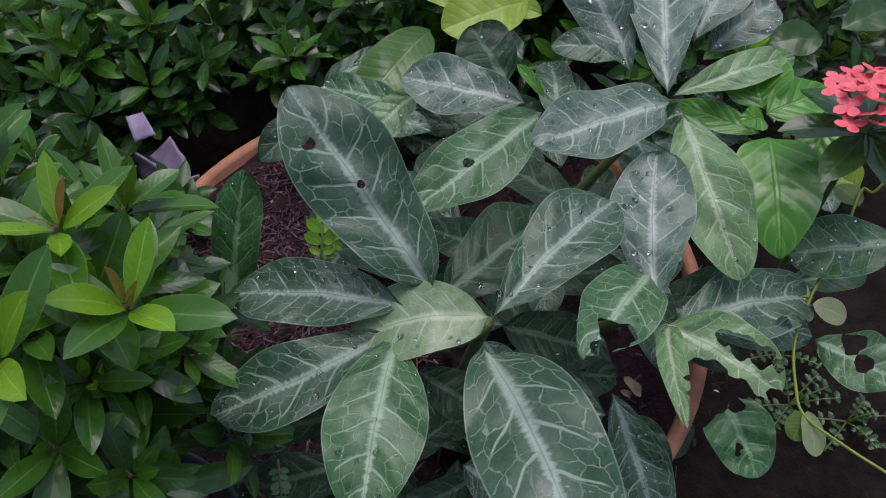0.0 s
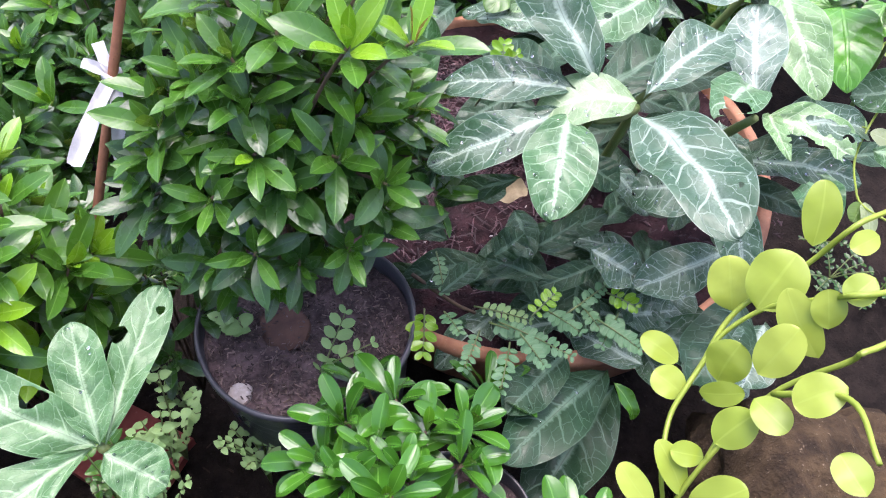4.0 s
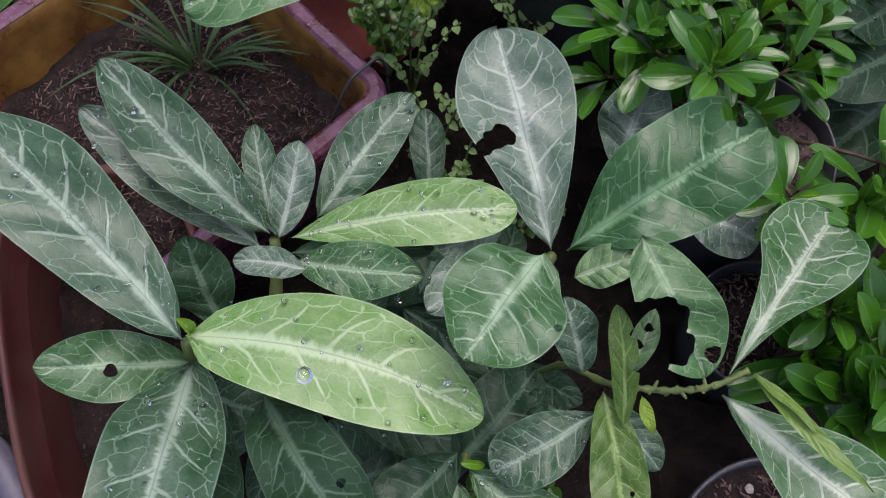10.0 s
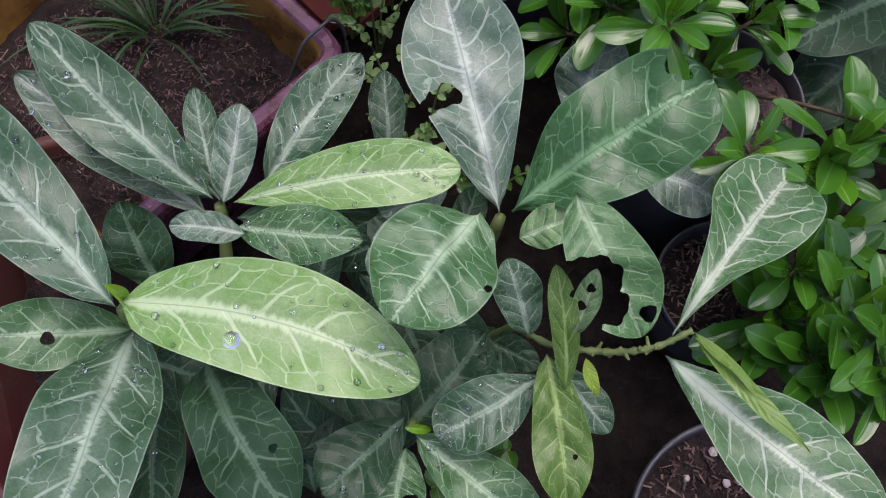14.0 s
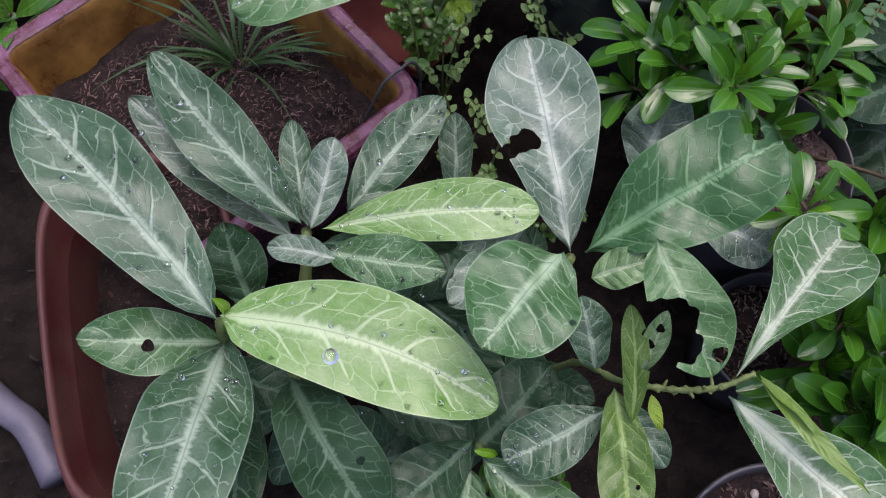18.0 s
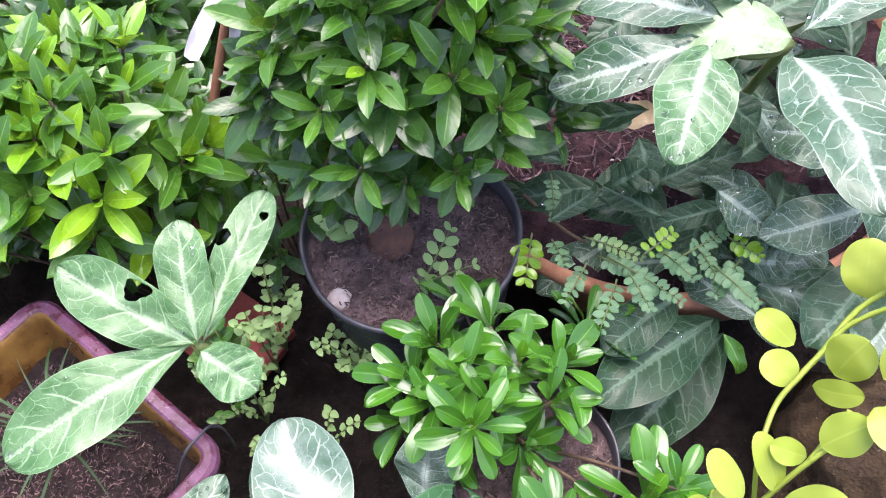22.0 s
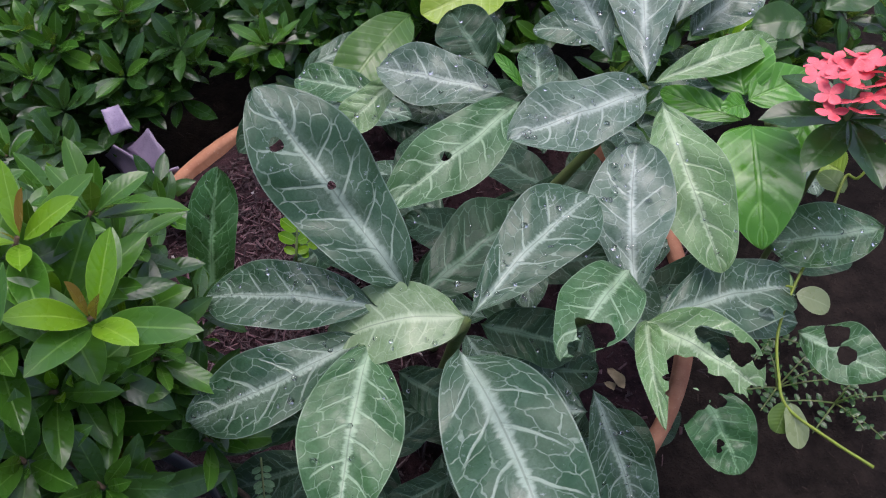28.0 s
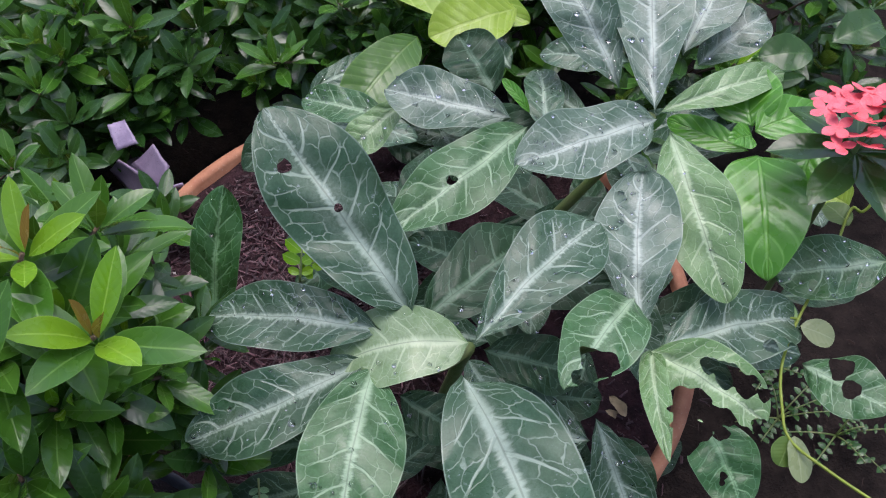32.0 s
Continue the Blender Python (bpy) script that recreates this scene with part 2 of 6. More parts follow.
def plain_leaf_material(name, base, base2, rib_tone, rough=0.18, ribs=9.0, lines=0.07, quilt=0.42):
    """A glossy blade with one sunken pale midrib and faint side veins."""
    k = Nodes(name)
    sep = k.node("SeparateXYZ", Vector=k.node("UVMap").outputs[0])
    u = sep.outputs[0]
    a = k.math("ABSOLUTE", k.math("MULTIPLY", k.math("SUBTRACT", sep.outputs[1], 0.5), 2.0))
    rnd = k.node("ObjectInfo").outputs["Random"]
    isl = k.node("NewGeometry").outputs["Random Per Island"]
    mixr = k.math("FRACT", k.math("ADD", rnd, isl))
    tone = k.mix(mixr, rgb(*base), rgb(*base2))
    blot = k.noise(k.place(), 70.0, 3.0)
    tone = k.mix(k.math("MULTIPLY", blot, 0.35), tone, rgb(*[c * 0.55 for c in base]))
    rib = k.step(a, 0.02, 0.085, 0.5, 0.0)
    d = k.math("PINGPONG", k.math("SUBTRACT", k.math("MULTIPLY", u, ribs), k.math("MULTIPLY", a, 1.8)), 0.5)
    faint = k.step(d, 0.02, 0.12, lines, 0.0)
    col = k.mix(k.math("MAXIMUM", rib, faint), tone, rgb(*rib_tone))
    col = k.mix(k.step(a, 0.93, 0.99, 0.0, 0.35), col, rgb(*rib_tone))
    h = k.math("SUBTRACT", k.math("MULTIPLY", k.step(d, 0.0, 0.45), 0.25), k.math("MULTIPLY", rib, 0.8))
    k.bump(k.math("ADD", h, k.math("MULTIPLY", blot, 0.8)), quilt, 0.0012)
    k.thin(col, 0.24 if rough > 0.15 else 0.12)
    wax = 0.24 if rough < 0.15 else 0.15 if rough < 0.25 else 0.0
    return k.done(col, k.step(blot, 0.3, 0.7, rough - 0.05, rough + 0.10), 0.42, Coat_Weight=wax, Coat_Roughness=0.09, Coat_IOR=1.6)


LEAFY = {
    "mature": plain_leaf_material("shrub_leaf_mature", (0.020, 0.070, 0.013), (0.039, 0.108, 0.021), (0.10, 0.20, 0.06), 0.22, 9.0, 0.05, 0.20),
    "mid": plain_leaf_material("shrub_leaf_mid", (0.038, 0.128, 0.011), (0.068, 0.184, 0.019), (0.20, 0.37, 0.08), 0.20, 9.0, 0.05, 0.20),
    "young": plain_leaf_material("shrub_leaf_young", (0.125, 0.305, 0.008), (0.20, 0.385, 0.016), (0.34, 0.52, 0.09), 0.22, 9.0, 0.05, 0.20),
    "gloss": plain_leaf_material("glossy_leaf", (0.030, 0.122, 0.009), (0.056, 0.185, 0.013), (0.14, 0.30, 0.05), 0.145, 0.5, 0.0, 0.34),
    "gloss_young": plain_leaf_material("glossy_leaf_young", (0.068, 0.225, 0.010), (0.110, 0.290, 0.018), (0.26, 0.44, 0.07), 0.145, 0.5, 0.0, 0.34),
    "gloss_deep": plain_leaf_material("glossy_leaf_deep", (0.022, 0.090, 0.010), (0.042, 0.140, 0.015), (0.10, 0.24, 0.05), 0.145, 0.5, 0.0, 0.34),
    "bronze": plain_leaf_material("shrub_leaf_bronze", (0.26, 0.13, 0.025), (0.30, 0.20, 0.04), (0.38, 0.26, 0.09)),
    "bright": plain_leaf_material("broad_leaf_bright", (0.066, 0.240, 0.018), (0.098, 0.310, 0.028), (0.21, 0.45, 0.10), 0.22, 6.0, 0.55, 1.0),
    "yellow": plain_leaf_material("broad_leaf_yellow", (0.20, 0.36, 0.022), (0.28, 0.42, 0.040), (0.42, 0.54, 0.14), 0.30, 9.0, 0.40, 0.9),
    "ribbed": plain_leaf_material("broad_leaf_ribbed", (0.050, 0.135, 0.016), (0.080, 0.190, 0.026), (0.20, 0.32, 0.10), 0.18, 12.0, 0.25, 1.0),
    "bluish": plain_leaf_material("weed_leaf_bluish", (0.085, 0.200, 0.085), (0.135, 0.270, 0.125), (0.20, 0.33, 0.17), 0.45, 5.0),
    "olive": plain_leaf_material("broad_leaf_olive", (0.07, 0.15, 0.02), (0.10, 0.18, 0.03), (0.2, 0.3, 0.1), 0.4, 8.0),
    "round": plain_leaf_material("vine_leaf", (0.24, 0.33, 0.030), (0.33, 0.41, 0.055), (0.31, 0.40, 0.06), 0.34, 0.5, 0.0, 0.08),
    "whitish": plain_leaf_material("climber_leaf_pale", (0.20, 0.27, 0.11), (0.29, 0.35, 0.18), (0.36, 0.42, 0.24), 0.26, 6.0, 0.10, 0.3),
    "bud": plain_leaf_material("young_leaf_folded", (0.105, 0.215, 0.030), (0.15, 0.26, 0.050), (0.27, 0.38, 0.10), 0.28, 9.0, 0.12, 0.5),
    "dull": plain_leaf_material("weed_leaf", (0.210, 0.360, 0.120), (0.29, 0.45, 0.17), (0.24, 0.36, 0.16), 0.5, 5.0),
    "grass": plain_leaf_material("grass_blade", (0.014, 0.046, 0.012), (0.032, 0.080, 0.024), (0.07, 0.13, 0.05), 0.4, 0.5),
}


def soil_material(name, dark, light, fleck, spec=0.15):
    k = Nodes(name)
    p = k.place()
    n1 = k.noise(p, 45.0, 6.0, 0.65)
    n2 = k.noise(p, 260.0, 4.0, 0.6)
    col = k.mix(k.step(n1, 0.3, 0.7), rgb(*dark), rgb(*light))
    col = k.mix(k.step(n2, 0.62, 0.72, 0.0, 0.6), col, rgb(*fleck))
    k.bump(k.math("ADD", n1, k.math("MULTIPLY", n2, 0.6)), 0.9, 0.006)
    return k.done(col, k.step(n1, 0.3, 0.7, 0.75, 0.95), spec)


def pot_material(name, tone, tone2, rough, stain, scale=18.0, spec=0.5):
    k = Nodes(name)
    p = k.place()
    n1 = k.noise(p, scale, 5.0, 0.6)
    n2 = k.noise(p, scale * 9.0, 4.0, 0.6)
    col = k.mix(k.step(n1, 0.35, 0.68), rgb(*tone), rgb(*tone2))
    col = k.mix(k.step(n2, 0.58, 0.74, 0.0, 0.55), col, rgb(*stain))
    k.bump(k.math("ADD", k.math("MULTIPLY", n1, 0.5), n2), 0.35, 0.0016)
    return k.done(col, k.step(n1, 0.3, 0.7, rough - 0.08, rough + 0.15), spec)


def chip_material(name, dark, light, rough=0.7):
    k = Nodes(name)
    isl = k.node("NewGeometry").outputs["Random Per Island"]
    grain = k.noise(k.place(), 420.0, 3.0)
    col = k.mix(k.math("POWER", isl, 2.2), rgb(*dark), rgb(*light))
    col = k.mix(k.step(grain, 0.35, 0.7, 0.0, 0.5), col, rgb(*[0.5 * c for c in dark]))
    k.bump(grain, 0.5, 0.0008)
    return k.done(col, k.step(isl, 0.0, 1.0, rough + 0.15, rough - 0.15), 0.4)


SOIL = soil_material("potting_soil", (0.046, 0.033, 0.035), (0.150, 0.106, 0.106), (0.38, 0.30, 0.27))
SOIL_RED = soil_material("reddish_bark_soil", (0.010, 0.005, 0.006), (0.044, 0.021, 0.024), (0.16, 0.09, 0.09))
SOIL_DAMP = soil_material("damp_potting_soil", (0.009, 0.006, 0.006), (0.034, 0.023, 0.021), (0.14, 0.10, 0.085))
# darker than damp soil is: the shade between the pots is in the colour
GROUND = soil_material("damp_ground_shade_tone", (0.009, 0.0075, 0.0068), (0.023, 0.018, 0.0155), (0.045, 0.036, 0.029), 0.03)
STONE = soil_material("mossy_brown_stone", (0.020, 0.013, 0.008), (0.072, 0.049, 0.026), (0.22, 0.18, 0.13))
# bark and straw bits darkened to match the shade painted into the ground
GROUND_BITS = pot_material("ground_bits_shade_tone", (0.014, 0.009, 0.007), (0.034, 0.022, 0.018), 0.85, (0.07, 0.05, 0.04), 90.0, 0.2)
TERRACOTTA = pot_material("terracotta", (0.30, 0.125, 0.065), (0.42, 0.205, 0.115), 0.8, (0.46, 0.31, 0.23), 34.0)
BLACK_PLASTIC = pot_material("black_plastic", (0.030, 0.031, 0.037), (0.050, 0.051, 0.060), 0.34, (0.05, 0.05, 0.055))
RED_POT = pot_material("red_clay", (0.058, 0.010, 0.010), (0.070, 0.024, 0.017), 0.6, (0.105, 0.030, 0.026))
TILE_RED = pot_material("red_tile_clay", (0.17, 0.030, 0.024), (0.24, 0.055, 0.042), 0.75, (0.30, 0.11, 0.09))
# pale lilac flecks: glaze mottling, and the rim's whitish sheen painted in
GLAZE = pot_material("plum_glaze", (0.075, 0.016, 0.028), (0.150, 0.056, 0.115), 0.30, (0.40, 0.30, 0.42), 48.0)
GLAZE_IN = pot_material("ochre_glaze", (0.095, 0.042, 0.012), (0.25, 0.135, 0.030), 0.3, (0.07, 0.035, 0.012), 22.0)
STEM = pot_material("green_stem", (0.085, 0.135, 0.030), (0.13, 0.16, 0.05), 0.5, (0.20, 0.17, 0.08), 60.0)
STALK = pot_material("scarred_green_stem", (0.085, 0.125, 0.030), (0.150, 0.195, 0.060), 0.6, (0.13, 0.085, 0.045), 90.0)
WOODY = pot_material("brown_twig", (0.060, 0.038, 0.020), (0.110, 0.075, 0.042), 0.8, (0.20, 0.16, 0.11), 70.0)
STAKE = pot_material("reddish_stake", (0.22, 0.085, 0.040), (0.30, 0.135, 0.070), 0.7, (0.12, 0.05, 0.03), 50.0)
RIBBON = pot_material("white_ribbon", (0.33, 0.34, 0.35), (0.46, 0.47, 0.48), 0.5, (0.5, 0.5, 0.52), 40.0)
LILAC = pot_material("lilac_plastic", (0.20, 0.155, 0.23), (0.29, 0.235, 0.33), 0.45, (0.07, 0.05, 0.06), 40.0)
PIPE = pot_material("grey_plastic", (0.085, 0.080, 0.110), (0.12, 0.115, 0.15), 0.45, (0.15, 0.14, 0.17), 20.0)
PETAL = pot_material("coral_petal", (0.72, 0.085, 0.105), (0.82, 0.16, 0.19), 0.45, (0.85, 0.28, 0.25), 80.0)
DRY = pot_material("dry_leaf", (0.20, 0.15, 0.08), (0.30, 0.24, 0.14), 0.8, (0.10, 0.07, 0.04), 50.0)
STRAW = chip_material("straw_fibre", (0.026, 0.016, 0.014), (0.240, 0.165, 0.125))
FIBRE = chip_material("dry_fibre", (0.045, 0.030, 0.029), (0.200, 0.140, 0.125))
BARK = chip_material("bark_chip", (0.024, 0.009, 0.011), (0.150, 0.075, 0.082), 0.5)
CLOD = pot_material("earth_clod", (0.075, 0.036, 0.026), (0.12, 0.064, 0.046), 0.9, (0.05, 0.03, 0.02), 60.0)
LICHEN = pot_material("pale_lump", (0.30, 0.26, 0.24), (0.42, 0.38, 0.36), 0.85, (0.16, 0.11, 0.10), 120.0)

wk = Nodes("water")
WATER = wk.done(rgb(1, 1, 1), 0.02, 0.5, IOR=1.33, Transmission_Weight=1.0)


# ---- building helpers ----
def from_lists(name, verts, faces, material, uvs=None, smooth=True):
    me = bpy.data.meshes.new(name)
    me.from_pydata(verts, [], faces)
    if material is not None:
        me.materials.append(material)
    if uvs is not None:
        layer = me.uv_layers.new(name="UVMap")
        idx = np.empty(len(me.loops), dtype=np.int32)
        me.loops.foreach_get("vertex_index", idx)
        layer.data.foreach_set("uv", np.asarray(uvs, dtype=np.float32)[idx].ravel())
    if smooth:
        me.polygons.foreach_set("use_smooth", [True] * len(me.polygons))
    me.update()
    return me


def thing(name, at, label, category, group="", kind=""):
    ob = new(name)
    ob.location = at
    ob.empty_display_size = 0.02
    return tagged(ob, label, category, group, kind)


def part(name, mesh, parent, label=""):
    """Links a mesh, in world coordinates, as one part under a thing or a part."""
    ob = new(name, mesh)
    ob.parent = parent
    ob.matrix_parent_inverse = Matrix.Identity(4)
    off = parent.location if parent.parent is None else parent.location + parent.parent.location
    ob.location = -off
    if label:
        ob["label"] = label
    return ob


SHAPES = {"el": (0.78, 0.60), "ob": (1.05, 0.54), "spade": (1.6, 0.48), "round": (0.60, 0.50), "wide": (0.60, 0.58),
          "heart": (0.42, 0.78), "ovate": (0.50, 0.72), "small": (1.0, 0.85), "lance": (0.8, 0.95), "spoon": (1.25, 0.56), "ixora": (0.95, 0.82), "strip": (0.16, 0.05)}


def half_width(u, shape):
    a, b = SHAPES[shape]
    top = a / (a + b)
    return (max(u, 1e-6) ** a) * (max(1 - u, 0.0) ** b) / ((top ** a) * ((1 - top) ** b))


def smooth_rim(verts, faces, cut):
    """Evens out the steps along a torn edge."""
    count = collections.Counter(tuple(sorted((f[i], f[i - 1]))) for f in faces for i in range(4))
    beside = collections.defaultdict(list)
    for (a, b), times in count.items():
        if times == 1 and a in cut and b in cut:
            beside[a].append(b)
            beside[b].append(a)
    for _ in range(3):
        moved = {q: (Vector(verts[q]) * 2 + Vector(verts[near[0]]) + Vector(verts[near[1]])) / 4 for q, near in beside.items() if len(near) == 2}
        for q, p in moved.items():
            verts[q] = p[:]


def blade(base, tip, width, shape, arch, face, n, m, fold=0.10, wave=0.0, holes=(), seed=0, bend=None):
    """The points, faces and uv of one leaf blade from base to tip."""
    base, tip = Vector(base), Vector(tip)
    ax = tip - base
    length = ax.length
    ax.normalize()
    up = Vector(face)
    up = (up - ax * up.dot(ax)).normalized()
    side = ax.cross(up)
    rnd = random.Random(seed)
    ph = [rnd.uniform(0, 6.28) for _ in range(4)]
    verts, uvs = [], []
    sway = rnd.uniform(-0.03, 0.03)
    bend = (sway if bend is None else bend) * length
    for i in range(n + 1):
        u = i / n
        uu = 0.5 - 0.5 * math.cos(math.pi * u) if n > 10 else u
        w = 0.5 * width * max(half_width(uu, shape), 0.035 if uu < 0.5 else 0.0)
        w *= (1 + wave * 0.07 * math.sin(9 * uu + ph[0])) * min(1.0, 0.35 + uu / 0.10)
        z0 = arch * length * 4 * uu * (1 - uu)
        c0 = bend * math.sin(math.pi * uu)
        for j in range(m + 1):
            v = 2 * j / m - 1
            h = z0 + fold * w * abs(v) ** 1.3
            h += wave * width * 0.10 * abs(v) * math.sin(11 * uu + ph[1] + (1.5 if v > 0 else 0.0))
            h += wave * width * 0.05 * math.sin(17 * uu + 4 * v + ph[2]) * (1 - abs(v)) * (uu * (1 - uu) * 4)
            p = base + ax * (uu * length) + side * (v * w + c0) + up * h
            verts.append(p[:])
            uvs.append((uu, 0.5 + 0.5 * v))
    faces, cut = [], set()
    for i in range(n):
        for j in range(m):
            a = i * (m + 1) + j
            if holes:
                uu = sum(uvs[q][0] for q in (a, a + 1, a + m + 1, a + m + 2)) / 4
                vv = sum(uvs[q][1] for q in (a, a + 1, a + m + 1, a + m + 2)) / 2 - 1
                x, y = uu * length, vv * 0.5 * width * half_width(uu, shape)
                gone = False
                for hu, hv, hr in holes:
                    ang = math.atan2(y - hv * 0.5 * width, x - hu * length)
                    rr = hr * (1 + 0.12 * math.sin(3 * ang + ph[0]) + 0.06 * math.sin(7 * ang + ph[3]))
                    if (x - hu * length) ** 2 + (y - hv * 0.5 * width) ** 2 < rr * rr:
                        gone = True
                if gone:
                    cut.update((a, a + 1, a + m + 1, a + m + 2))
                    continue
            faces.append((a, a + 1, a + m + 2, a + m + 1))
    # draw the torn edge smooth: slide its points onto the outline of the nearest hole
    for q in cut.intersection(i for f in faces for i in f) if holes else ():
        uu, vv = uvs[q][0], uvs[q][1] * 2 - 1
        x, y = uu * length, vv * 0.5 * width * half_width(uu, shape)
        best = None
        for hu, hv, hr in holes:
            dx, dy = x - hu * length, y - hv * 0.5 * width
            ang = math.atan2(dy, dx)
            rr = hr * (1 + 0.12 * math.sin(3 * ang + ph[0]) + 0.06 * math.sin(7 * ang + ph[3]))
            gap = rr - math.hypot(dx, dy)
            if best is None or gap > best[0]:
                best = (gap, math.cos(ang), math.sin(ang))
        gap = max(-0.004, min(0.004, best[0]))
        verts[q] = (Vector(verts[q]) + (ax * best[1] + side * best[2]) * gap)[:]
    if holes:
        smooth_rim(verts, faces, cut)
    return verts, faces, uvs


leaf_seed = [0]


def drop_lists(at, up, r, verts, faces):
    q = Vector(up).to_track_quat("Z", "Y")
    k = len(verts)
    rings = ((1.0, -0.06), (0.98, 0.22), (0.74, 0.55), (0.38, 0.72))
    for rr, z in rings:
        for j in range(8):
            t = j * math.pi / 4
            verts.append((Vector(at) + q @ Vector((r * rr * math.cos(t), r * rr * math.sin(t), r * z)))[:])
    for i in range(3):
        for j in range(8):
            a, c = k + i * 8 + j, k + i * 8 + (j + 1) % 8
            faces.append((a, c, c + 8, a + 8))
    faces.append(tuple(range(k + 24, k + 32)))
    faces.append(tuple(range(k, k + 8))[::-1])


def droplets(leaf, verts, uvs, face, count, seed, big=0.0026):
    """Beads of rain on a blade, too many and small to pick apart."""
    rnd = random.Random(seed)
    dv, df = [], []
    for _ in range(count):
        q = rnd.randrange(len(verts))
        if 0.08 < uvs[q][0] < 0.96 and 0.04 < uvs[q][1] < 0.96:
            r = big * (0.35 + 0.65 * rnd.random() ** 2.5)
            drop_lists(Vector(verts[q]) + Vector((rnd.uniform(-1, 1), rnd.uniform(-1, 1), 0)) * 0.001, face, r, dv, df)
    if dv:
        ob = new("dew", from_lists("dew", dv, df, WATER))
        ob.parent = leaf
        ob["kind"] = "stuff"


WETNESS = {"steel": 56, "slate": 60, "silver": 56, "green": 40, "palegreen": 30, "milky": 30, "fresh": 16, "pale": 64, "deep": 30, "dark": 10, "olive": 8}


def veined(plant, base, tip, width, shape, tone, arch, face, holes=(), bend=None):
    leaf_seed[0] += 1
    n, m = (104, 60) if holes else (28, 16)
    v, f, uv = blade(base, tip, width, shape, arch, face, n, m, 0.12, 0.3 if tone in ("milky", "pale") else 0.8, holes, leaf_seed[0], bend)
    ob = part("leaf", from_lists("leaf", v, f, VEINED.get(tone) or LEAFY[tone], uv), plant)
    if not holes and width > 0.03:
        droplets(ob, v, uv, face, WETNESS.get(tone, 0), leaf_seed[0])
    return ob


def broad(plant, base, tip, width, shape, tone, arch, face, holes=()):
    leaf_seed[0] += 1
    v, f, uv = blade(base, tip, width, shape, arch, face, 26, 14, 0.2, 0.35, holes, leaf_seed[0])
    return part("leaf", from_lists("leaf", v, f, LEAFY[tone], uv), plant)


def tube_lists(points, r0, r1, sides=7, knots=0.0):
    pts = [Vector(p) for p in points]
    verts, faces = [], []
    for i, p in enumerate(pts):
        d = (pts[min(i + 1, len(pts) - 1)] - pts[max(i - 1, 0)]).normalized()
        q = d.to_track_quat("Z", "Y")
        r = r0 + (r1 - r0) * i / max(len(pts) - 1, 1)
        r *= 1 + knots * math.sin(i * 2.4)
        for j in range(sides):
            t = 2 * math.pi * j / sides
            verts.append((p + q @ Vector((r * math.cos(t), r * math.sin(t), 0)))[:])
    for i in range(len(pts) - 1):
        for j in range(sides):
            a, b = i * sides + j, i * sides + (j + 1) % sides
            faces.append((a, b, b + sides, a + sides))
    faces.append(tuple(range(sides))[::-1])
    faces.append(tuple(range(len(verts) - sides, len(verts))))
    return verts, faces


def bez(a, b, c, n=10):
    a, b, c = Vector(a), Vector(b), Vector(c)
    return [(a * (1 - t) ** 2 + b * 2 * t * (1 - t) + c * t * t) for t in (i / n for i in range(n + 1))]


def smooth_line(points, per=6):
    """A smooth line through the given points."""
    p = [Vector(q) for q in points]
    p = [p[0] * 2 - p[1]] + p + [p[-1] * 2 - p[-2]]
    out = []
    for i in range(1, len(p) - 2):
        for s in range(per):
            t = s / per
            out.append(0.5 * ((2 * p[i]) + (p[i + 1] - p[i - 1]) * t + (2 * p[i - 1] - 5 * p[i] + 4 * p[i + 1] - p[i + 2]) * t * t
                              + (3 * p[i] - p[i - 1] - 3 * p[i + 1] + p[i + 2]) * t ** 3))
    out.append(p[-2])
    return out


def stem(parent, points, r0, r1, material=None, name="stem", knots=0.06):
    v, f = tube_lists(points, r0, r1, 8, knots)
    return part(name, from_lists(name, v, f, material or STEM), parent)


def squared(t, amount):
    """How much farther out a rounded square reaches than a circle, in direction t."""
    return 1 + amount * ((abs(math.cos(t)) ** 5 + abs(math.sin(t)) ** 5) ** -0.2 - 1)


def lathe(profile, at, material, sides=64, wobble=0.0, squareness=0.0, stretch=1.0, turn=0.0):
    """A turned wall: profile of (radius, height), closed on itself."""
    verts, faces = [], []
    n = len(profile)
    for j in range(sides):
        t = 2 * math.pi * j / sides
        k = 1 + wobble * math.sin(3 * t + 1) + wobble * 0.6 * math.sin(5 * t)
        k *= squared(t, squareness)
        for r, z in profile:
            x, y = stretch * k * r * math.cos(t), k * r * math.sin(t)
            verts.append((at[0] + x * math.cos(turn) - y * math.sin(turn), at[1] + x * math.sin(turn) + y * math.cos(turn), at[2] + z))
    for j in range(sides):
        for i in range(n):
            a, b = j * n + i, j * n + (i + 1) % n
            c, d = ((j + 1) % sides) * n + (i + 1) % n, ((j + 1) % sides) * n + i
            faces.append((a, d, c, b))
    return from_lists("wall", verts, faces, material)


